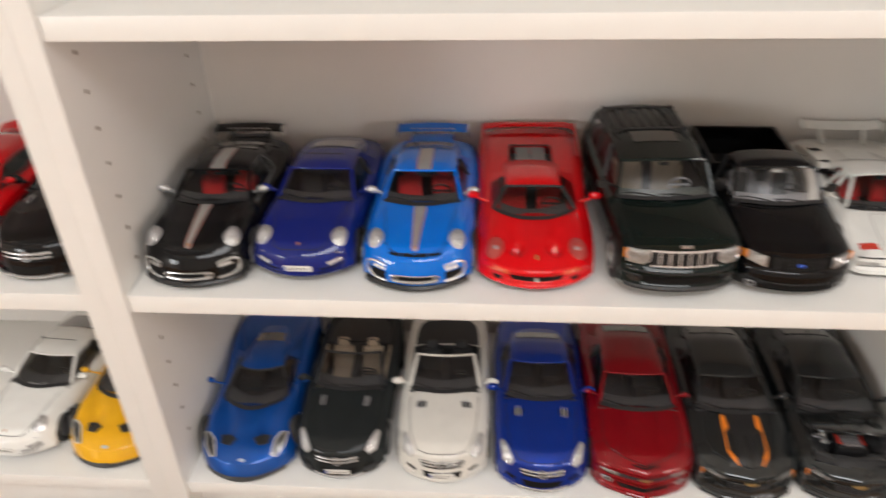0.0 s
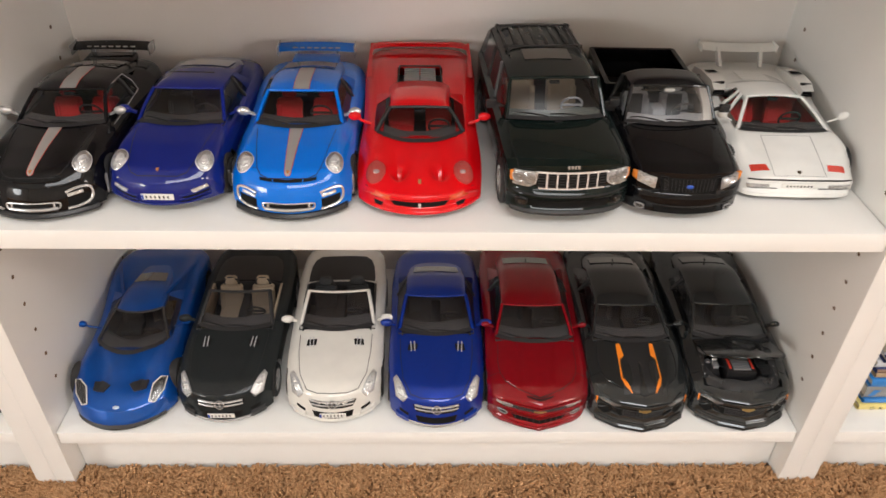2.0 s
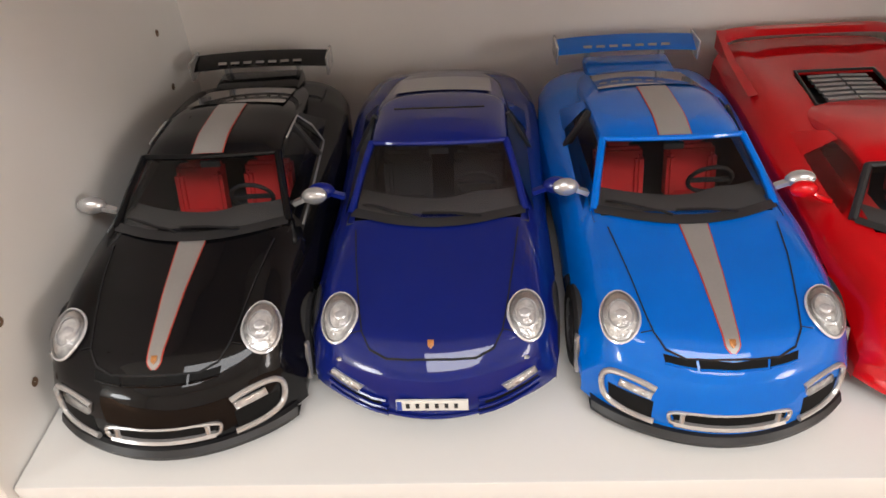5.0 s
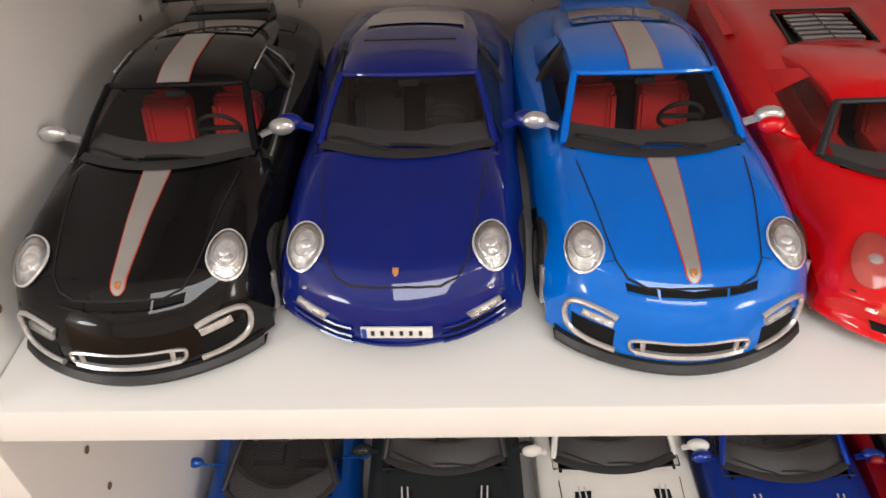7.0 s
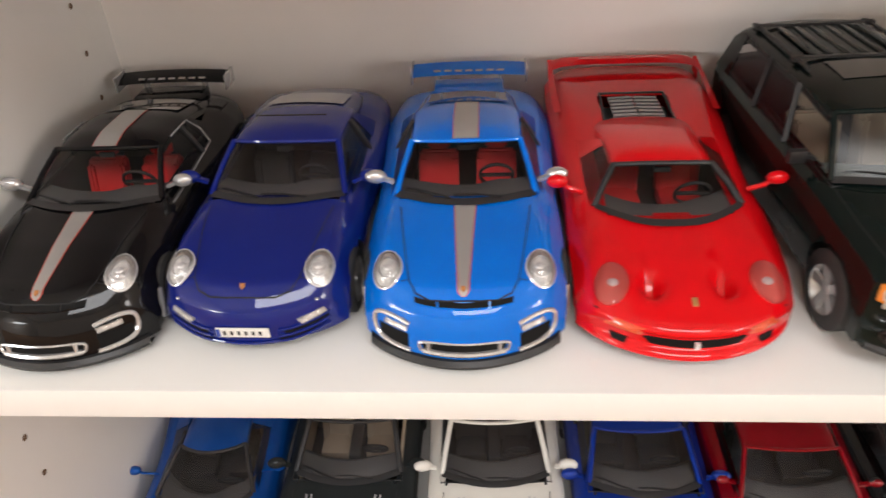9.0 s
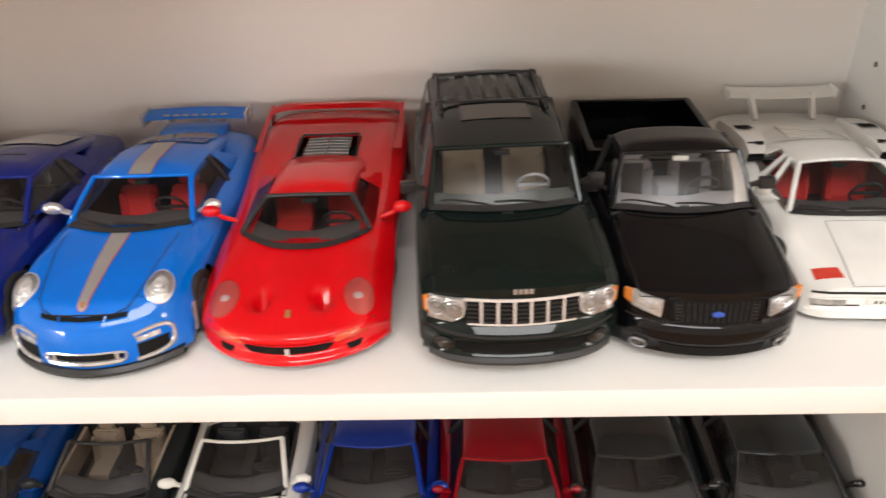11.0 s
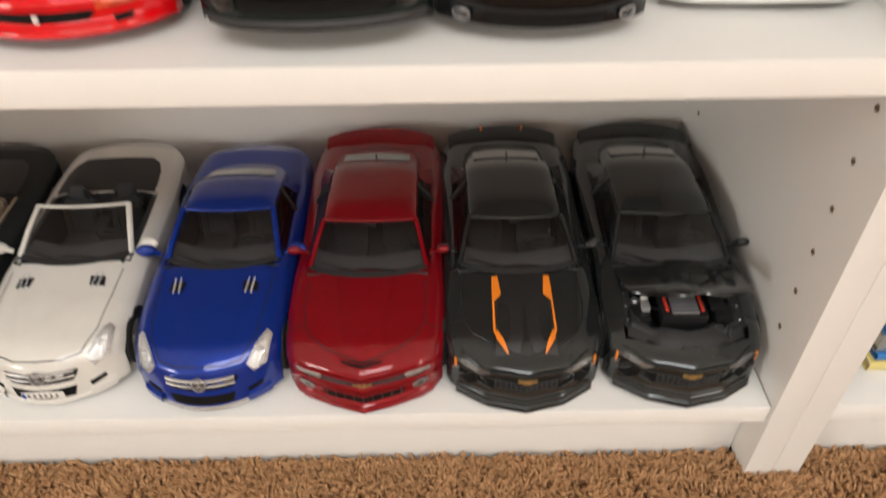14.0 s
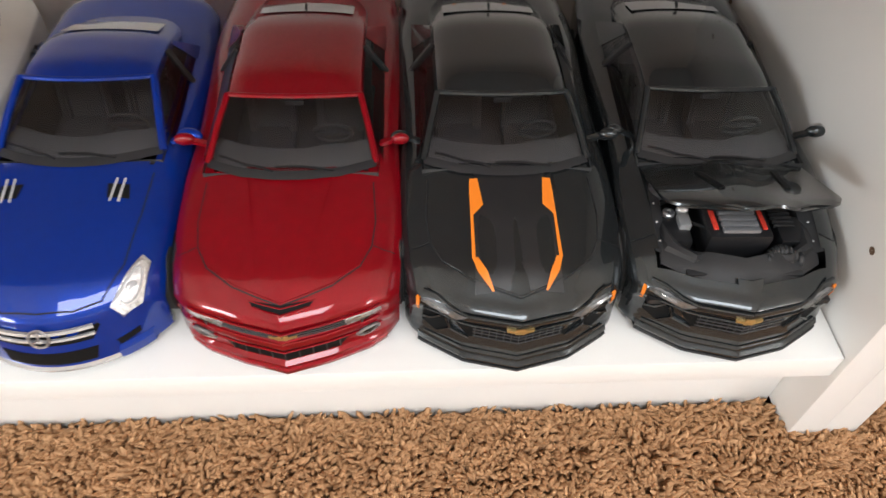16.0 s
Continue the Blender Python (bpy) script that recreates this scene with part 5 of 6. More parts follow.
def roadster(at, turn, label, colour, roof=False, seats="cabin", plated=True, frame="body", lip="silver"):
    """Long-hood roadster or coupe with a star in a barred grille and slotted hood vents."""
    c = M[colour]
    s = dict(L=0.254, wheel=0.0185, axles=(0.050, 0.193), bow=0.020, corner=0.008, rear_bow=0.014, sill=0.009,
             top=[(0, 0.0330), (0.008, 0.0336), (0.0145, 0.0390), (0.022, 0.0435), (0.05, 0.0490), (0.088, 0.0530), (0.14, 0.0530), (0.2, 0.0555), (0.235, 0.0555), (0.254, 0.0480)],
             half=[(0, 0.0430), (0.03, 0.0485), (0.06, 0.0505), (0.12, 0.0500), (0.19, 0.0515), (0.23, 0.0480), (0.254, 0.0430)],
             face=[(0.007, 0.0030), (0.012, 0.0035), (0.018, 0.0048), (0.024, 0.0062), (0.030, 0.0080), (0.0330, 0.0095)],
             crown=0.0035, edge=0.0075, bulge=0.0015, soft=0.006, cabin=(0.092, 0.172 if not roof else 0.190, 0.038),
             bumps=[(0.040, 0.05, 0.010, 0.03, 0.0018)], domes=[(0.0150, 0.0330, 0.018, 0.088, 0.0007, 0.004)])
    sh = Shape(s)
    car = toy("toy_roadster" if not roof else "toy_coupe", label, at, turn)
    basics(car, sh, c, "silver", 10)
    g = dict(cowl=0.090, front=0.132, rear=0.172, deck=0.206, wb=0.0400, wf=0.0330, wr=0.0335, wd=0.0310, zf=0.0712, zr=0.0715, zd=0.0580,
             bow_c=0.013, bow_f=0.006, rg=(0.180, 0.198), tail=0.214, zt=0.0555, belt=0.0440, posts=(0.7,), side_end=0.192, side_top_end=0.176, quarter=0.86,
             tub=0.174 if not roof else 0.19, seats_y=0.160, seat_h=0.043, floor=0.016, frame=c if frame == "body" else M[frame], pillar=0.0022)
    cabin(car, sh, g, c, M["smoke"], None, M[seats], roof=roof)
    if not roof:
        # hood cover behind the seats, roll bars, door cards
        bm = bmesh.new()
        grid_mesh(bm, [[sh.on("T", a / 6 * 0.0385 * w, y, 0.0006) for a in range(-6, 7)] for y, w in ((0.1735, 1.0), (0.185, 1.0), (0.2, 0.97), (0.212, 0.88), (0.2185, 0.70))])
        part("hood_cover", bm, M["matt_black"], car, "black folded-roof cover")
        for sg in (-1, 1):
            bm = bmesh.new()
            tube(bm, [(sg * (0.018 + 0.0085 * math.cos(math.pi * k / 10)), 0.169, 0.049 + 0.0125 * max(0.0, math.sin(math.pi * k / 10)) ** 0.6) for k in range(11)], 0.0013, 6)
            part("roll_bar", bm, M["trim"], car)
            part("door_card", boxed(sg * 0.0375, sg * 0.0405, 0.105, 0.172, 0.03, 0.0515, 0.001), M["beige_cloth"] if seats == "beige_cloth" else M["cabin"], car)
        bm = bmesh.new()
        box(bm, -0.005, 0.005, 0.125, 0.165, 0.02, 0.040, 0.002)
        part("centre_console", bm, M["cabin"], car)
    shut_lines(car, sh, [(0.0385, 0.086), (0.0375, 0.06), (0.034, 0.034), (0.026, 0.0190), (0.015, 0.0140), (0.0, 0.0125)])
    for sg in (-1, 1):
        v = part("hood_vent", sh.patch("T", [(0.0195, 0.0770), (0.0295, 0.0770), (0.0305, 0.0690), (0.0205, 0.0690)], 0.0004, 0.001, 0, sg), M["mesh"], car, "black slotted hood vent")
        for x in (0.0225, 0.0262):
            part("vent_fin", sh.ribbon("T", [(sg * x, 0.0660), (sg * (x + 0.001), 0.0800)], 0.0010, 0.0012), M["chrome"], v)
        lamp(car, sh, "T", [(0.0290, 0.0175), (0.0345, 0.0150), (0.0405, 0.0225), (0.0435, 0.0380), (0.0405, 0.0400), (0.0345, 0.0290)], sg, 0.0018)
    o = [(-0.0215, 0.0325), (0.0215, 0.0325), (0.0240, 0.0285), (0.0200, 0.0225), (-0.0200, 0.0225), (-0.0240, 0.0285)]
    gr = part("grille", sh.patch("F", o, 0.0005, 0.001), M["mesh"], car, "black grille with chrome bars")
    for z, r in ((0.0298, 0.0013), (0.0262, 0.0010)):
        bm = bmesh.new()
        tube(bm, [sh.on("F", -0.0215 + 0.0043 * k, z, 0.0016) for k in range(11)], r, 6)
        part("grille_bar", bm, M["silver"], gr)
    bm = bmesh.new()
    q = [sh.on("F", a, b, 0.0026) for a, b in ring(0, 0.0280, 0.0041, 0.0041, 20)]
    tube(bm, q + q[:1], 0.0006, 5)
    ctr = sh.on("F", 0, 0.0280, 0.0026)
    for k in range(3):
        a = math.pi / 2 + 2 * math.pi * k / 3
        bar(bm, ctr, sh.on("F", 0.0040 * math.cos(a), 0.0280 + 0.0040 * math.sin(a), 0.0026), 0.0009, 0.0006)
    part("badge", bm, M["alloy"], car, "chrome star in a ring")
    part("lower_intake", sh.patch("F", [(-0.021, 0.0180), (0.021, 0.0180), (0.019, 0.0110), (-0.019, 0.0110)], 0.0004, 0.001), M["mesh"], car)
    bm = bmesh.new()
    rows = []
    for i in range(25):
        x = -0.0290 + 0.0580 * i / 24
        y = sh.face(x, 0.009) - 0.0022
        rows.append([Vector((x, y + 0.005, 0.0062)), Vector((x, y + 0.001, 0.0066)), Vector((x, y + 0.0006, 0.0084)), Vector((x, y + 0.003, 0.0094))])
    grid_mesh(bm, rows)
    part("front_lip", bm, M[lip] if lip in M else c, car)
    for sg in (-1, 1):
        bm = bmesh.new()
        rows = []
        for i in range(9):
            x = sg * (0.0285 + 0.0135 * i / 8)
            y = sh.face(x, 0.011) - 0.0022
            rows.append([Vector((x, y + 0.005, 0.0060)), Vector((x, y, 0.0070)), Vector((x, y - 0.0004, 0.0125)), Vector((x, y + 0.003, 0.0140))])
        grid_mesh(bm, rows)
        part("winglet", bm, M["trim"] if colour == "charcoal" else c, car)
        part("side_intake", sh.patch("F", [(0.0280, 0.0172), (0.0375, 0.0192), (0.0375, 0.0162), (0.0290, 0.0138)], 0.0004, 0.001, 0, sg), M["mesh"] if lip != "body" else M["silver"], car)
    if plated:
        plate(car, sh, 0, 0.0150, 0.027, 0.0058)
    door_mirror(car, 0.0485, 0.104, 0.0575, c, 1.1)
    return car


def muscle(at, turn, label, colour, newer, stripes=False, open_hood=False):
    """Wide two-door muscle car with a low full-width grille; hood shut or hinged up."""
    c = M[colour]
    s = dict(L=0.262, wheel=0.0200, axles=(0.052, 0.210), bow=0.020, corner=0.008, rear_bow=0.012, sill=0.010,
             top=[(0, 0.0362), (0.007, 0.0368), (0.0130, 0.0405), (0.021, 0.0447), (0.05, 0.0510), (0.082, 0.0555), (0.14, 0.0560), (0.21, 0.0585), (0.245, 0.0585), (0.262, 0.0540)],
             half=[(0, 0.0470), (0.03, 0.0520), (0.06, 0.0532), (0.12, 0.0512), (0.20, 0.0540), (0.24, 0.0505), (0.262, 0.0460)],
             face=[(0.006, -0.001), (0.0095, -0.0012), (0.0108, 0.0016), (0.0168, 0.0020), (0.0180, 0.0002), (0.0218, 0.0004), (0.0228, 0.0032), (0.0280, 0.0036), (0.0290, 0.0022), (0.0320, 0.0040), (0.0340, 0.0070)],
             plan=[(0, 0), (0.4, 0.0058), (0.75, 0.0135), (0.92, 0.0205), (1, 0.028)], psoft=0.03, fsoft=0.0008,
             crown=0.003, edge=0.0060, bulge=0.0015, cabin=(0.084, 0.196, 0.038), soft=0.005,
             bumps=[(0.0, 0.06, 0.016, 0.05, 0.0010), (0.042, 0.20, 0.012, 0.05, 0.002)], domes=[(0.0125, 0.0195, 0.016, 0.080, 0.0010, 0.0035)])
    if newer:
        s["face"] = [(0.006, -0.0020), (0.0088, -0.0020), (0.0105, 0.0005), (0.0150, 0.0030), (0.0235, 0.0034), (0.0250, 0.0016), (0.0285, 0.0016), (0.0293, 0.0030), (0.0308, 0.0030), (0.0318, 0.0016), (0.0340, 0.0075)]
        s["plan"] = [(0, 0), (0.5, 0.0062), (0.88, 0.0185), (0.96, 0.0225), (1, 0.0285)]
        s["domes"] = [(0.0150, 0.0215, 0.016, 0.080, 0.0011, 0.0030)]
    s["lift"] = 0.0022
    s["face"] = [(z + 0.0022 * min(1, (z - 0.006) / 0.012), f + 0.0012) for z, f in s["face"]]
    if open_hood:
        s["openings"] = [(-0.0400, 0.0400, 0.0150, 0.078)]
    sh = Shape(s)
    car = toy("toy_muscle_car", label, at, turn)
    basics(car, sh, c, "alloy", 5)
    roof_mat = c
    g = dict(cowl=0.077, front=0.116, rear=0.180, deck=0.222, wb=0.0410, wf=0.0330, wr=0.0330, wd=0.0330, zf=0.0730, zr=0.0745, zd=0.0620,
             bow_c=0.013, bow_f=0.005, rg=(0.196, 0.213), tail=0.232, zt=0.0595, belt=0.0450, posts=(0.7,), side_end=0.205, side_top_end=0.186, quarter=0.8, roof_mat=roof_mat, seats_y=0.150, seat_h=0.044, floor=0.016)
    cabin(car, sh, g, c, M["smoke"], None, M["cabin"])
    bm = bmesh.new()
    bar(bm, (0, 0.196, g["prof"](0.192) + 0.0005), (0, 0.1995, g["prof"](0.196) + 0.0028), 0.0013, 0.0016)
    part("roof_antenna", bm, M["trim"], car)
    # rear deck spoiler
    bm = bmesh.new()
    rows = []
    for i in range(21):
        a = -1 + i / 10
        x, y = a * 0.0455, 0.2500 - 0.008 * a * a
        rows.append([Vector((x, y - 0.012, 0.0580 - 0.004 * a ** 4)), Vector((x, y, 0.0640 - 0.004 * a ** 4)), Vector((x, y + 0.004, 0.0640 - 0.004 * a ** 4)), Vector((x, y + 0.005, 0.0560 - 0.004 * a ** 4))])
    grid_mesh(bm, rows)
    part("spoiler", bm, c, car)
    if not open_hood:
        shut_lines(car, sh, [(0.0395, 0.077), (0.0408, 0.055), (0.0392, 0.042), (0.0340, 0.0315), (0.0220, 0.0222), (0.0110, 0.0170), (0.0, 0.0125)])
    else:
        engine_bay(car, sh, c)
    if not newer:
        for sg in (-1, 1):
            part("hood_crease", sh.ribbon("T", [(sg * 0.0200, 0.078), (sg * 0.0150, 0.05), (sg * 0.0110, 0.022)], 0.0005, 0.0004), c, car)
        def vee(x, y):
            return (x, y + sh.front(x / 0.048))
        o = [vee(-0.0145, 0.0118), vee(-0.007, 0.0114), vee(0.0, 0.0114), vee(0.007, 0.0114), vee(0.0145, 0.0118), vee(0.0120, 0.0096), vee(0.006, 0.0090), vee(0.0, 0.0088), vee(-0.006, 0.0090), vee(-0.0120, 0.0096)]
        v = part("hood_vent", sh.patch("T", o, 0.0004, 0.001), M["mesh"], car, "black slot in the nose")
        bm = bmesh.new()
        tube(bm, [sh.on("T", *p, 0.0006) for p in o[5:]], 0.0006, 6)
        tube(bm, [sh.on("T", *p, 0.0005) for p in o[:5]], 0.0004, 6)
        part("vent_lip", bm, c, v)
    # grille, lamps, badge
    zt, zb = (0.0282, 0.0226) if not newer else (0.0236, 0.0148)
    wt, wl = (0.0410, 0.0370) if not newer else (0.0300, 0.0225)
    o = [(-wt, zt), (0.0, zt), (wt, zt), (wl, zb), (0.0, zb), (-wl, zb)]
    gr = part("grille", sh.patch("F", o, 0.0003, 0.001), M["mesh"], car, "dark full-width grille")
    for i in range(4):
        z = zb + (zt - zb) * (i + 0.5) / 4
        bm = bmesh.new()
        tube(bm, [sh.on("F", (-wl + wl * k / 7) * 0.92, z, 0.0006) for k in range(15)], 0.0004, 5)
        part("grille_bar", bm, M["trim"], gr)
    for k in range(13):
        u = (-wl + wl * k / 6) * 0.88
        bm = bmesh.new()
        tube(bm, [sh.on("F", u, zb + 0.0006, 0.0005), sh.on("F", u, zt - 0.0006, 0.0005)], 0.0003, 4)
        part("grille_bar", bm, M["trim"], gr)
    z = 0.0254 if not newer else 0.0267
    bow = [(-0.0058, z - 0.0009), (-0.0061, z + 0.0007), (-0.0022, z + 0.0007), (-0.0019, z + 0.0015), (0.0022, z + 0.0015), (0.0019, z + 0.0007), (0.0061, z + 0.0007), (0.0058, z - 0.0009), (0.0019, z - 0.0009), (0.0015, z - 0.0017), (-0.0022, z - 0.0017), (-0.0019, z - 0.0009)]
    part("badge", sh.patch("F", bow, 0.0012, 0.0012), M["gold"], car, "small gold badge")
    # crisp edges above the grille and along the nose of the hood
    for z, r in ((0.0292, 0.0007), (0.0178, 0.0006)) if not newer else ((0.0248, 0.0007), (0.0100, 0.0006)):
        bm = bmesh.new()
        tube(bm, [sh.on("F", -0.0430 + 0.0043 * k, z, 0.0003) for k in range(21)], r, 6)
        part("nose_edge", bm, c, car)
    if not open_hood:
        bm = bmesh.new()
        tube(bm, [sh.on("T", x, y + 0.0009, -0.0001) for x, y in ((-0.0340, 0.0315), (-0.0280, 0.0268), (-0.0220, 0.0222), (-0.0110, 0.0170), (0.0, 0.0125), (0.0110, 0.0170), (0.0220, 0.0222), (0.0280, 0.0268), (0.0340, 0.0315))], 0.0005, 6)
        part("hood_edge", bm, c, car)
    for sg in (-1, 1):
        part("fender_gap", sh.ribbon("T", [(sg * 0.0400, 0.0425), (sg * 0.0445, 0.0415), (sg * 0.0495, 0.0420)], 0.00045), M["gap"], car)
        if newer:
            lamp(car, sh, "F", [(0.0235, 0.0290), (0.0300, 0.0300), (0.0415, 0.0318), (0.0440, 0.0300), (0.0400, 0.0285), (0.0285, 0.0268)], sg, 0.0005, back="dim_bowl", bulb=False)
            bm = bmesh.new()
            tube(bm, [sh.on("F", sg * a, b, 0.0008) for a, b in ((0.0, 0.0318), (0.0080, 0.0316), (0.0160, 0.0314), (0.0230, 0.0312), (0.0300, 0.0320), (0.0370, 0.0332), (0.0430, 0.0345))], 0.0008, 6)
            part("lamp_brow", bm, c, car)
            part("upper_slot", sh.patch("F", [(0.0005, 0.0306), (0.0230, 0.0304), (0.0220, 0.0294), (0.0005, 0.0294)], 0.0003, 0.001, 0, sg), M["mesh"], car)
            si = part("side_intake", sh.patch("F", [(0.0330, 0.0240), (0.0430, 0.0262), (0.0435, 0.0150), (0.0375, 0.0120), (0.0320, 0.0155)], 0.0003, 0.001, 0, sg), M["mesh"], car)
            for pts in (((0.0330, 0.0238), (0.0305, 0.0165), (0.0365, 0.0122)), ((0.0345, 0.0236), (0.0385, 0.0190), (0.0432, 0.0180)), ((0.0225, 0.0145), (0.0280, 0.0160), (0.0310, 0.0165))):
                bm = bmesh.new()
                tube(bm, [sh.on("F", sg * a, b, 0.0010) for a, b in pts], 0.0009, 6)
                part("intake_fin", bm, c, si)
            part("side_marker", sh.patch("F", [(0.0447, 0.0300), (0.0462, 0.0305), (0.0462, 0.0220), (0.0450, 0.0215)], 0.0005, 0.001, 0, sg), M["orange"], car, "orange side marker")
        else:
            lamp(car, sh, "F", [(0.0265, 0.0282), (0.0340, 0.0286), (0.0425, 0.0292), (0.0425, 0.0262), (0.0340, 0.0244), (0.0275, 0.0236)], sg, 0.0005, bulb=False)
            part("lamp_divider", sh.ribbon("F", [(sg * 0.0335, 0.0240), (sg * 0.0345, 0.0286)], 0.0010, 0.0030), M["trim"], car)
            lamp(car, sh, "F", ring(0.0365, 0.0172, 0.0050, 0.0026, 18, 0.25), sg, 0.0006, back="smoke_bowl", rim="alloy")
            bm = bmesh.new()
            tube(bm, [sh.on("F", sg * a, 0.0222, 0.0006) for a in (0.0, 0.009, 0.018, 0.027, 0.036, 0.042)], 0.0007, 6)
            part("bumper_edge", bm, c, car)
    if not newer:
        part("lower_intake", sh.patch("F", [(-0.0290, 0.0170), (0.0, 0.0170), (0.0290, 0.0170), (0.0240, 0.0112), (0.0, 0.0110), (-0.0240, 0.0112)], 0.0003, 0.001), M["mesh"], car)
        for i in range(9):
            u = -0.024 + 0.006 * i
            bm = bmesh.new()
            tube(bm, [sh.on("F", u, 0.0116, 0.0006), sh.on("F", u, 0.0166, 0.0006)], 0.0004, 4)
            part("intake_bar", bm, M["trim"], car)
    bm = bmesh.new()
    rows = []
    for i in range(41):
        x = -0.0456 + 0.00228 * i
        y = sh.face(x, 0.009) - (0.0006 if not newer else 0.0018)
        rows.append([Vector((x, y + 0.006, 0.0045)), Vector((x, y, 0.0050)), Vector((x, y - 0.0004, 0.0076)), Vector((x, y + 0.0012, 0.0090)), Vector((x, y + 0.004, 0.0098))])
    grid_mesh(bm, rows)
    lip = part("front_lip", bm, c, car, angle=0.4)
    if newer:
        bm = bmesh.new()
        tube(bm, [r[1] + Vector((0, -0.0002, -0.0004)) for r in rows], 0.0007, 5)
        part("lip_edge", bm, M["trim"], lip)
    if stripes:
        part("hood_decal", sh.band("T", lambda v: -0.0180 + 0.05 * (v - 0.06), lambda v: 0.0180 - 0.05 * (v - 0.06), 0.0160, 0.0770, 0.0003), M["matt_black"], car, "matt black hood decal")
        for sg in (-1, 1):
            for (ua, ub), (uc, ud), v0, v1 in (((0.0157, 0.0195), (0.0140, 0.0200), 0.0735, 0.0580), ((0.0140, 0.0200), (0.0186, 0.0202), 0.0580, 0.0530), ((0.0186, 0.0202), (0.0192, 0.0208), 0.0530, 0.0320), ((0.0178, 0.0208), (0.0145, 0.0185), 0.0320, 0.0250), ((0.0145, 0.0185), (0.0115, 0.0125), 0.0250, 0.0165)):
                part("hood_stripe", sh.band("T", lambda v: sg * (ua + (uc - ua) * (v - v0) / (v1 - v0)), lambda v: sg * (ub + (ud - ub) * (v - v0) / (v1 - v0)), v0, v1, 0.0006), M["orange"], car, "orange hood stripe")
            bm = bmesh.new()
            grid_mesh(bm, [[(sg * 0.0175 - 0.001, y, z), (sg * 0.0175 + 0.001, y, z)] for y, z in ((0.2385, 0.0584), (0.2500, 0.0646), (0.2535, 0.0646))])
            part("spoiler_stripe", bm, M["orange"], car)
    door_mirror(car, 0.0468, 0.099, 0.0605, c, 0.78)
    return car


def engine_bay(car, sh, c):
    """Detailed engine under a raised hood."""
    part("engine_tray", boxed(-0.0380, 0.0380, 0.022, 0.098, 0.024, 0.027), M["black_plastic"], car)
    bm = bmesh.new()
    box(bm, -0.0135, 0.0135, 0.044, 0.080, 0.030, 0.0485, 0.0025)
    eng = part("engine_cover", bm, M["black_plastic"], car, "black engine cover with silver ribs and red lines")
    for k in range(8):
        part("engine_rib", boxed(-0.0078, 0.0078, 0.0465 + 0.0040 * k, 0.0498 + 0.0040 * k, 0.0470, 0.0502, 0.0008), M["engine_rib"], eng)
    for sg in (-1, 1):
        part("engine_line", boxed(sg * 0.0092, sg * 0.0112, 0.049, 0.076, 0.0475, 0.0494, 0.0003), M["red_lens"], eng)
        bm = bmesh.new()
        tube(bm, [(sg * 0.012, 0.040, 0.037), (sg * 0.020, 0.037, 0.040), (sg * 0.028, 0.044, 0.041), (sg * 0.030, 0.060, 0.040)], 0.0035, 8)
        part("engine_hose", bm, M["trim"], car)
        bm = bmesh.new()
        lathe(bm, [(-0.004, 0.0055), (0.004, 0.0055), (0.0045, 0.003), (0.0045, 0.0004)], Matrix.Translation((sg * 0.028, 0.080, 0.044)) @ pose(0, 0, 0, 0, -90), 14)
        part("strut_top", bm, M["alloy"], car)
        part("engine_box", boxed(sg * 0.0185, sg * 0.0320, 0.046, 0.064, 0.028, 0.0435, 0.002), M["black_plastic"], car)
    for k in range(9):
        bm = bmesh.new()
        a = k / 8
        ellipsoid(bm, (0.010 + 0.014 * a, 0.036 + 0.006 * math.sin(a * 3), 0.040), (0.0016, 0.0042, 0.0042), u=10, v=6)
        part("hose_ring", bm, M["trim"], car)
    bm = bmesh.new()
    ellipsoid(bm, (-0.0205, 0.066, 0.0455), (0.0028, 0.0028, 0.0028))
    box(bm, -0.0235, -0.0185, 0.054, 0.063, 0.040, 0.0465, 0.0008)
    part("oil_cap", bm, M["silver"], car)
    for pts in ([(-0.012, 0.052, 0.046), (-0.019, 0.058, 0.045), (-0.026, 0.070, 0.043)], [(-0.013, 0.072, 0.046), (-0.022, 0.076, 0.046), (-0.032, 0.074, 0.042)], [(0.012, 0.068, 0.047), (0.020, 0.072, 0.046), (0.031, 0.068, 0.043)]):
        bm = bmesh.new()
        tube(bm, pts, 0.0007, 5)
        part("engine_cable", bm, M["black_plastic"], car)
    # cover behind the nose, inner wings and ribbed air box
    bm = bmesh.new()
    grid_mesh(bm, [[Vector((x, sh.front(x / 0.05) + y, sh.top(x, sh.front(x / 0.05) + y) - 0.0028)) for x in (-0.038 + 0.0038 * k for k in range(21))] for y in (0.0145, 0.019, 0.0235, 0.0275)])
    part("radiator_cover", bm, M["trim"], car)
    for sg in (-1, 1):
        bm = bmesh.new()
        grid_mesh(bm, [[Vector((sg * x, y, sh.top(sg * 0.036, y) - dz)) for x, dz in ((0.0405, 0.0015), (0.0370, 0.0030), (0.0335, 0.0040), (0.0325, 0.0120))] for y in (0.034, 0.045, 0.056, 0.067, 0.078)])
        part("inner_wing", bm, M["trim"], car)
        for k in range(4):
            bm = bmesh.new()
            ellipsoid(bm, (sg * 0.0372, 0.040 + 0.010 * k, sh.top(0.0372, 0.040 + 0.010 * k) - 0.0024), (0.0008, 0.0008, 0.0006), u=8, v=5)
            part("wing_bolt", bm, M["silver"], car)
    for k in range(6):
        part("air_box_rib", boxed(0.0200, 0.0305, 0.0480 + 0.0026 * k, 0.0492 + 0.0026 * k, 0.0430, 0.0448, 0.0004), M["trim"], car)
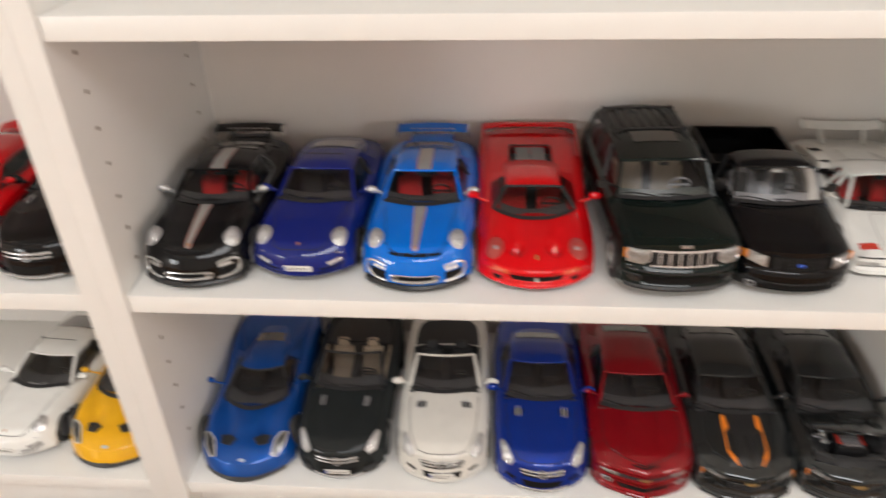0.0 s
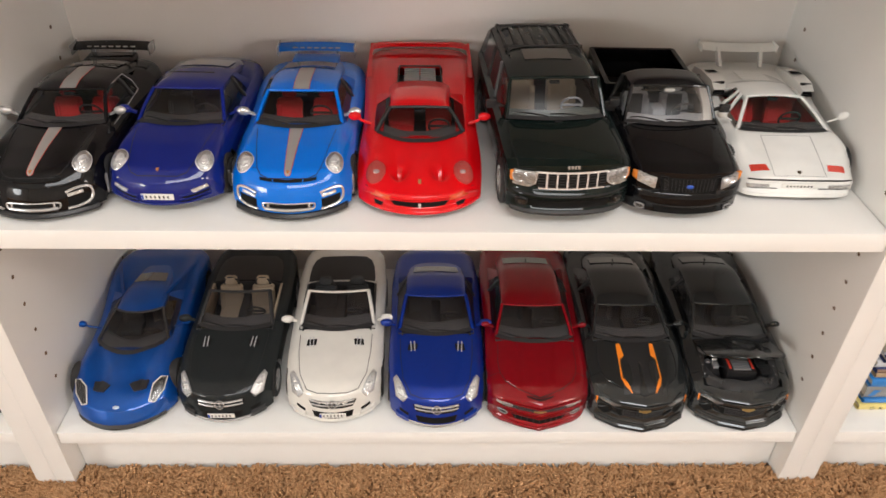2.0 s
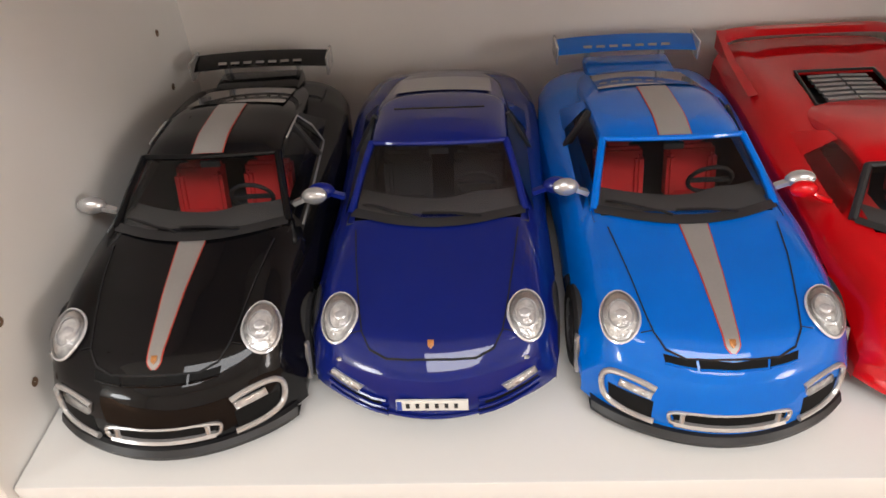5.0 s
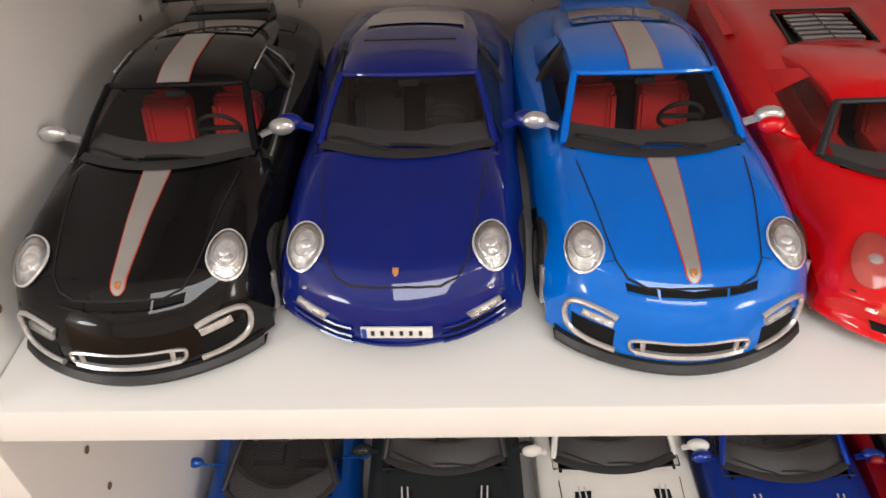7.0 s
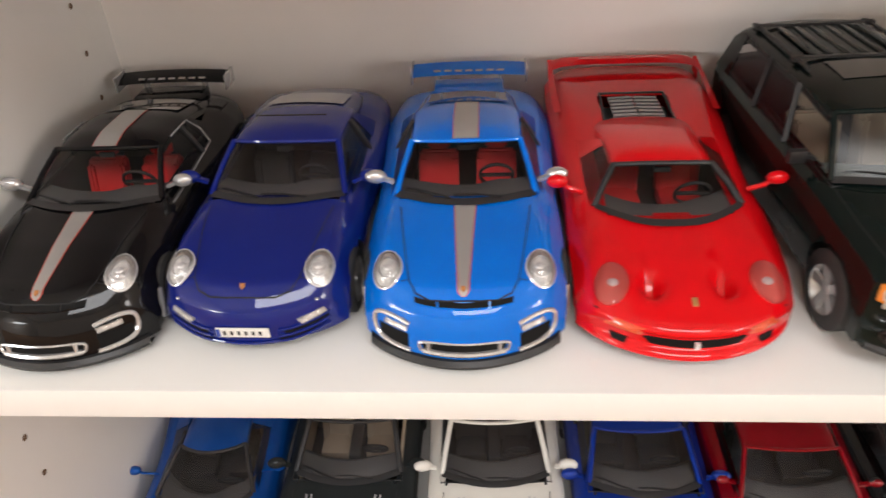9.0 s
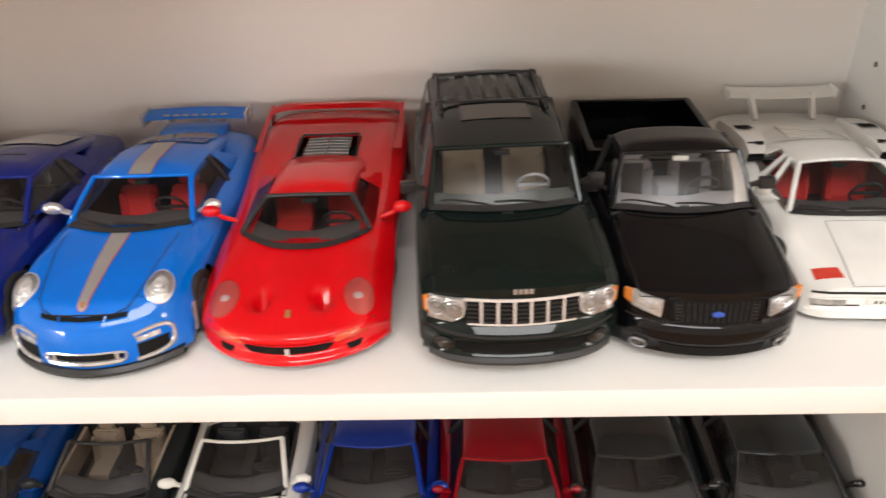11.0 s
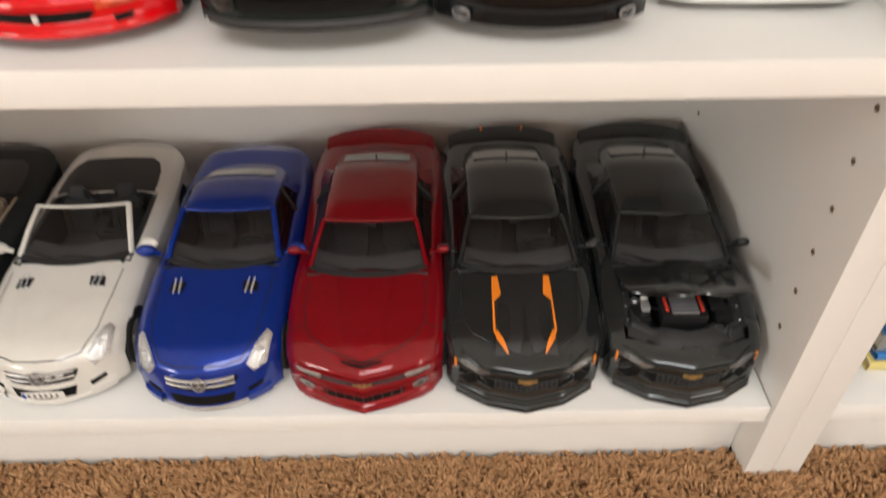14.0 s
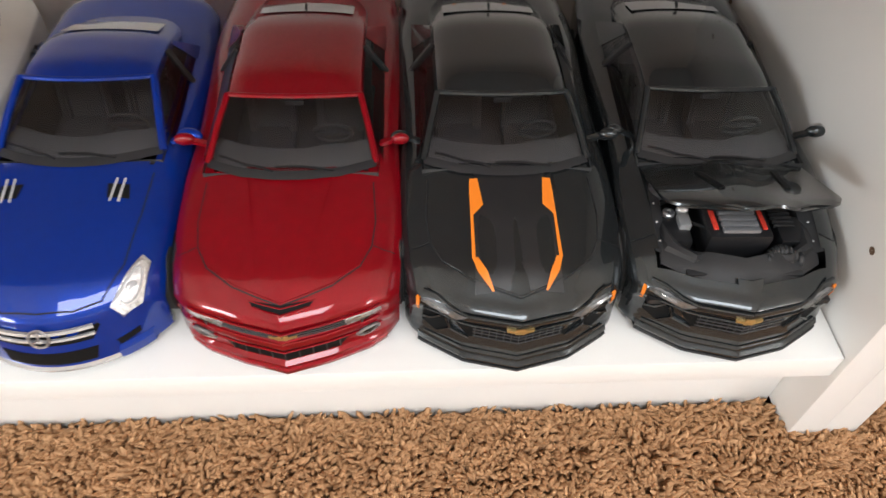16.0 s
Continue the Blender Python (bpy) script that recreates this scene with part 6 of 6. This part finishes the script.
    for x, y, z, r in ((-0.0265, 0.0700, 0.0470, 0.0038), (-0.0195, 0.0745, 0.0475, 0.0026), (0.0235, 0.0735, 0.0470, 0.0030), (-0.0300, 0.0560, 0.0445, 0.0030)):
        bm = bmesh.new()
        lathe(bm, [(-0.002, r), (0.001, r), (0.0016, r * 0.8), (0.0016, r * 0.4), (0.0008, r * 0.35), (0.0008, 0.0003)], Matrix.Translation((x, y, z)) @ pose(0, 0, 0, 0, -90), 16)
        part("filler_cap", bm, M["alloy"], car)
    part("radiator_bar", boxed(-0.024, 0.024, 0.0275, 0.0315, 0.0345, 0.0395, 0.0008), M["trim"], car)
    part("tray_label", boxed(-0.004, 0.003, 0.0285, 0.0302, 0.0396, 0.0400), M["plate"], car, smooth=False)
    for ob in car.children:
        if ob.name.split(".")[0] in ENGINE_PARTS and ob.scale.y == 1:
            ob.scale, ob.location.y = (1.15, 0.92, 1.02), -0.004
    # hood, hinged at the windscreen
    bm = bmesh.new()
    hinge, tilt = Vector((0, 0.080, 0.0575)), Matrix.Rotation(radians(-HOOD_TILT), 4, "X")
    top, under = [], []
    for i in range(15):
        t = i / 14
        y = 0.079 - (0.079 - 0.021) * t
        r = []
        for k in range(-8, 9):
            a = k / 8
            w = 0.0415 if t < 0.70 else 0.0415 * math.sqrt(max(0.02, 1 - ((t - 0.70) / 0.33) ** 2.6))
            yy = y + 0.012 * a * a * (0.3 + 0.7 * t)
            p = Vector((a * w, yy, 0.0455 + 0.0100 * (y - 0.021) / 0.058 + 0.0012 - 0.003 * a * a + 0.0014 * math.exp(-(a / 0.3) ** 2)))
            r.append(hinge + tilt @ (p - hinge))
        top.append(r)
    n = tilt.to_3x3() @ Vector((0, 0, -0.0014))
    grid_mesh(bm, top)
    grid_mesh(bm, [[p + n for p in r] for r in top])
    edge = [r[0] for r in top] + top[-1][1:] + [r[-1] for r in reversed(top[:-1])]
    grid_mesh(bm, [edge, [p + n for p in edge]])
    hood = part("hood", bm, c, car, "raised dark grey hood")
    for sg in (-1, 1):
        bm = bmesh.new()
        a, b = (hinge + tilt @ (Vector((sg * x, y, 0.0455 + 0.0100 * (y - 0.021) / 0.058 + 0.0016 - 0.003 * (x / 0.0415) ** 2)) - hinge) for x, y in ((0.0185, 0.066), (0.0150, 0.044)))
        bar(bm, a, b, 0.0028, 0.0008)
        part("hood_slot", bm, M["mesh"], hood)


HOOD_TILT = 34
ENGINE_PARTS = ("engine_tray", "engine_cover", "engine_hose", "strut_top", "engine_box", "hose_ring", "oil_cap", "engine_cable", "radiator_bar", "tray_label")


# ---- bookcase ----
SHELF_W, DEPTH, Z_LOW, Z_UP, Z_TOP = 0.76, 0.272, 0.080, 0.331, 0.561
PANEL = 0.0205


def drilled_panel(name, x0, x1, label, hole_side):
    """Upright with its rows of shelf-pin holes, as dark recessed sockets."""
    bm = bmesh.new()
    box(bm, x0, x1, -0.003, DEPTH + 0.006, 0.0, 2.02, 0.0008)
    ob = part(name, bm, M["melamine"], None, label)
    tagged(ob, label, "bookcase side", "", "structure")
    for x, sg in hole_side:
        for y in (0.0345, 0.232) if x == 0.0 else (0.027, 0.238):
            for k in range(-4, 12):
                z = (0.2548 if x == 0.0 else 0.2585) + 0.032 * k
                if abs(z - Z_UP + 0.009) < 0.012:
                    continue
                bm = bmesh.new()
                lathe(bm, [(x + sg * 0.0001, 0.0021), (x + sg * 0.0003, 0.0019), (x + sg * 0.00015, 0.0016), (x + sg * 0.0001, 0.0002)], Matrix.Translation((0, y, z)), 10)
                part("pin_hole", bm, M["hole"], ob)
    return ob


def shelf_board(x0, x1, z, thick, label, y0=0.0):
    bm = bmesh.new()
    box(bm, x0 + 0.0003, x1 - 0.0003, y0, DEPTH - 0.001, z - thick, z, 0.0008)
    return tagged(part("shelf", bm, M["melamine"], None, label), label, "shelf", "bookcase shelves", "structure")


xs = [(-SHELF_W - 2 * PANEL, -2 * PANEL), (0.0, SHELF_W), (SHELF_W + 2 * PANEL, 2 * SHELF_W + 2 * PANEL)]
for a, b in xs:
    drilled_panel("bookcase_side", a - PANEL, a - 0.0004, "white melamine bookcase side with shelf-pin holes", [(a, 1)] if abs(a) < 1 else [])
    drilled_panel("bookcase_side", b + 0.0004, b + PANEL, "white melamine bookcase side with shelf-pin holes", [(b, -1)] if abs(b) < 1 else [])
    shelf_board(a, b, Z_LOW, 0.0165, "white fixed bottom shelf of the bookcase")
    shelf_board(a, b, Z_UP, 0.0185, "white adjustable shelf of the bookcase")
    shelf_board(a, b, Z_TOP + 0.0185, 0.0185, "white upper shelf of the bookcase")
    shelf_board(a, b, 0.95, 0.0185, "white high shelf of the bookcase")
    shelf_board(a, b, 2.02, 0.0185, "white top board of the bookcase")
    tagged(part("back_board", boxed(a - 0.01, b + 0.01, DEPTH, DEPTH + 0.004, 0.02, 2.02), M["melamine_back"], None, smooth=False), "white bookcase back board", "back board", "", "structure")
    tagged(part("plinth", boxed(a + 0.0003, b - 0.0003, 0.022, 0.036, -0.0118, Z_LOW - 0.0168, 0.0006), M["melamine"], None), "white plinth board under the bottom shelf", "plinth", "", "structure")

# ---- room ----
tagged(part("floor", boxed(-2.2, 2.9, -4.2, 0.36, -0.03, -0.012), M["wood"], None, smooth=False), "dark wooden floor at the wall", "floor", "", "structure")
tagged(part("wall_back", boxed(-2.2, 2.9, 0.30, 0.36, -0.012, 2.45), M["wall"], None, smooth=False), "beige wall behind the bookcase", "wall", "", "structure")
tagged(part("wall_front", boxed(-2.2, 2.9, -4.26, -4.2, -0.012, 2.45), M["wall"], None, smooth=False), "beige wall", "wall", "", "structure")
tagged(part("wall_west", boxed(-2.26, -2.2, -4.26, 0.36, -0.012, 2.45), M["wall"], None, smooth=False), "beige wall", "wall", "", "structure")
tagged(part("wall_east", boxed(2.9, 2.96, -4.26, 0.36, -0.012, 2.45), M["wall"], None, smooth=False), "beige wall", "wall", "", "structure")
tagged(part("ceiling", boxed(-2.26, 2.96, -4.26, 0.36, 2.45, 2.5), M["ceiling"], None, smooth=False), "white ceiling", "ceiling", "", "structure")

# ---- cars on the shelves ----
UP, LO = Z_UP + 0.0002, Z_LOW + 0.0002
sports_coupe((0.0570, 0.006, UP), 1.2, "gloss black toy coupe with silver stripe and rear wing", M["black"], True, seat_mat="red_cloth")
sports_coupe((0.1560, 0.011, UP), -0.8, "dark blue toy coupe with round headlights", M["navy"], False)
sports_coupe((0.2620, 0.008, UP), 0.3, "bright blue toy coupe with grey stripe and rear wing", M["azure"], True, seat_mat="red_cloth")
mid_engine_red((0.3690, 0.012, UP), 0.5, "bright red toy supercar with wing hoop and red seats")
suv((0.4905, 0.004, UP), 3.0, "dark green toy off-roader with chrome seven-slot grille")
pickup((0.5885, 0.012, UP), -0.8, "gloss black toy pickup truck with grey seats")
wedge((0.6980, 0.027, UP), -1.5, "white toy wedge supercar with red interior")
supercar_blue((0.0630, 0.001, LO), 3.0, "metallic blue toy supercar with hood ducts")
roadster((0.1670, 0.006, LO), 0.5, "charcoal toy roadster with open top and beige seats", "charcoal", seats="beige_cloth", frame="trim")
roadster((0.2800, 0.006, LO), 1.5, "pearl white toy roadster with open top", "pearl", lip="pearl")
roadster((0.3855, -0.001, LO), 0.0, "deep blue toy coupe with chrome barred grille", "sl_blue", roof=True, plated=False)
muscle((0.4900, -0.002, LO), -0.6, "dark red toy muscle car", "maroon", False)
muscle((0.5960, -0.001, LO), 0.0, "dark grey toy muscle car with orange hood stripes", "grey", True, stripes=True)
muscle((0.7020, 0.001, LO), -1.5, "dark grey toy muscle car with raised hood", "grey", True, open_hood=True)

# ---- carpet ----
def carpet_pile():
    """Shaggy twisted tufts near the bookcase, over one carpet sheet for the room."""
    rng = np.random.default_rng(4)
    verts, faces = [], []
    for gx in np.arange(-0.36, 1.16, 0.0020):
        for gy in np.arange(-0.105, 0.021, 0.0020):
            x, y = gx + rng.normal(0, 0.0010), gy + rng.normal(0, 0.0010)
            if y > -0.008 and (-0.043 < x < 0.002 or 0.758 < x < 0.803):
                y -= 0.012
            h = rng.uniform(0.0125, 0.0170) + 0.005 * noise.noise((x * 55, y * 55, 0))
            h *= 1.0 - 0.45 * min(1.0, max(0.0, (y + 0.004) / 0.022))
            ang, lean = 5.0 * noise.noise((x * 38, y * 38, 3)) - 1.4 + rng.normal(0, 1.1), rng.uniform(0.002, 0.0075)
            dx, dy = math.cos(ang) * lean, math.sin(ang) * lean - 0.0015
            r = rng.uniform(0.0012, 0.0021)
            tw = rng.uniform(0, 6.28)
            base = len(verts)
            for t, rr in ((0.0, 0.9), (0.45, 1.0), (0.82, 0.9), (1.0, 0.3)):
                bend = t * t
                for k in range(4):
                    a = tw + k * 1.5708 + t * 1.8
                    verts.append((x + dx * bend + r * rr * math.cos(a), y + dy * bend + r * rr * math.sin(a), -0.006 + h * t * (1 - 0.12 * t)))
            for i in range(3):
                for k in range(4):
                    faces.append((base + 4 * i + k, base + 4 * i + (k + 1) % 4, base + 4 * i + 4 + (k + 1) % 4, base + 4 * i + 4 + k))
            faces.append((base + 12, base + 13, base + 14, base + 15))
    me = bpy.data.meshes.new("carpet_pile")
    me.from_pydata(verts, [], faces)
    me.polygons.foreach_set("use_smooth", [True] * len(faces))
    me.materials.append(M["pile"])
    return new("carpet_pile", me)


def pile_material():
    m = material("brown_shag_pile", (0.29, 0.172, 0.096), 0.9, bump=0.5, bump_scale=2500, spec=0.1)
    nt = m.node_tree
    geo, ramp = nt.nodes.new("ShaderNodeNewGeometry"), nt.nodes.new("ShaderNodeValToRGB")
    ramp.color_ramp.elements[0].color, ramp.color_ramp.elements[1].color = (0.40, 0.222, 0.108, 1), (0.58, 0.345, 0.180, 1)
    nt.links.new(geo.outputs["Random Per Island"], ramp.inputs[0])
    nt.links.new(ramp.outputs[0], nt.nodes["Principled BSDF"].inputs["Base Color"])
    return m


M["pile"] = pile_material()
M["carpet"] = material("brown_carpet", (0.36, 0.205, 0.105), 0.95, grain=0.35, scale=160, bump=1.0, bump_scale=250, spec=0.1)
tagged(carpet_pile(), "brown shaggy carpet pile before the bookcase", "carpet", "", "stuff")
tagged(part("carpet", boxed(-2.2, 2.9, -4.2, 0.018, -0.012, -0.002), M["carpet"], None, smooth=False), "brown shaggy carpet", "carpet", "", "structure")


# ---- cars and books in the neighbouring bookcases ----
supercar_blue((-0.0960, 0.012, LO), 3.0, "yellow toy sports car with pale lamps", "yellow")
sports_coupe((-0.2120, 0.008, LO), -4.0, "white toy coupe with dark windscreen", M["white"], False)
roadster((-0.0960, 0.012, UP), 1.0, "gloss black toy coupe with chrome grille", "black", roof=True, plated=False)
muscle((-0.2060, 0.010, UP), 0.0, "bright red toy muscle car", "red", False)


def book(x, y, z, w, d, t, cover, spine, words=""):
    """A closed book lying flat, spine to the front: two boards, page block and rounded spine."""
    ob = new("book")
    ob.location = (x, y, z)
    part("page_block", boxed(0.003, w - 0.003, 0.003, d - 0.003, 0.0012, t - 0.0012), M["pages"], ob, smooth=False)
    for z0 in (0.0, t - 0.0014):
        part("cover", boxed(0, w, 0.001, d, z0, z0 + 0.0014, 0.0003), M[cover], ob)
    bm = bmesh.new()
    rows = []
    for i in range(7):
        a = math.pi * i / 6
        rows.append([Vector((q, 0.0015 - 0.0022 * math.sin(a), t / 2 - t / 2 * math.cos(a))) for q in (0, w)])
    grid_mesh(bm, rows)
    sp = part("spine", bm, M[spine], ob)
    if words:
        cu = bpy.data.curves.new("lettering", "FONT")
        cu.body, cu.size, cu.space_character, cu.extrude = words, t * 0.72, 2.6, 0.00005
        tmp = new("lettering_source", cu)
        me = bpy.data.meshes.new_from_object(tmp.evaluated_get(bpy.context.evaluated_depsgraph_get()))
        bpy.data.objects.remove(tmp)
        me.materials.clear()
        me.materials.append(M["ink"])
        tx = new("lettering", me)
        tx.parent = sp
        tx.matrix_local = pose(0.012, -0.0012, t * 0.24, 90)
    return tagged(ob, "book lying flat in a stack on the bottom shelf", "book", "stack of books")


M["pages"] = material("paper_edges", (0.70, 0.66, 0.56), 0.8, grain=0.1, scale=300)
for key, col in (("book_yellow", (0.72, 0.60, 0.22)), ("book_blue", (0.03, 0.20, 0.55)), ("book_grey", (0.24, 0.25, 0.25)), ("book_tan", (0.48, 0.36, 0.22)), ("book_navy", (0.03, 0.05, 0.16)), ("book_pale", (0.62, 0.66, 0.70)), ("book_violet", (0.22, 0.14, 0.34)), ("book_brown", (0.18, 0.11, 0.07)), ("book_green", (0.42, 0.60, 0.05))):
    M[key] = material(key, col, 0.35, grain=0.15, scale=60)
zz = LO
for k, (t, cover, spine, dx, dy, words) in enumerate((
        (0.0085, "book_yellow", "book_yellow", 0.0, 0.0, "OKLAHO"), (0.0060, "book_blue", "book_blue", 0.004, 0.002, ""), (0.0170, "book_grey", "book_grey", 0.002, 0.004, ""),
        (0.0110, "book_blue", "book_blue", 0.003, 0.003, ""), (0.0070, "book_tan", "book_tan", 0.006, 0.006, ""), (0.0060, "book_navy", "book_brown", 0.004, 0.005, ""),
        (0.0100, "book_pale", "book_pale", 0.002, 0.008, ""), (0.0080, "book_navy", "book_navy", 0.006, 0.004, ""), (0.0150, "book_pale", "book_pale", 0.003, 0.007, ""),
        (0.0090, "book_brown", "book_brown", 0.005, 0.006, ""), (0.0140, "book_violet", "book_violet", 0.004, 0.009, ""), (0.0100, "book_tan", "book_navy", 0.006, 0.006, ""))):
    b = book(0.836 + dx, 0.029 + dy, zz, 0.24, 0.19, t, cover, spine, words)
    if spine == "book_grey":
        for x0, x1, key in ((0.004, 0.016, "book_blue"), (0.040, 0.075, "book_green"), (0.100, 0.118, "book_blue")):
            bm = bmesh.new()
            grid_mesh(bm, [[Vector((x0, -0.0010, 0.004)), Vector((x1 - 0.006, -0.0010, 0.004))], [Vector((x0 + 0.004, -0.0010, 0.013)), Vector((x1, -0.0010, 0.013))]])
            part("spine_picture", bm, M[key], b)
    zz += t + 0.0001
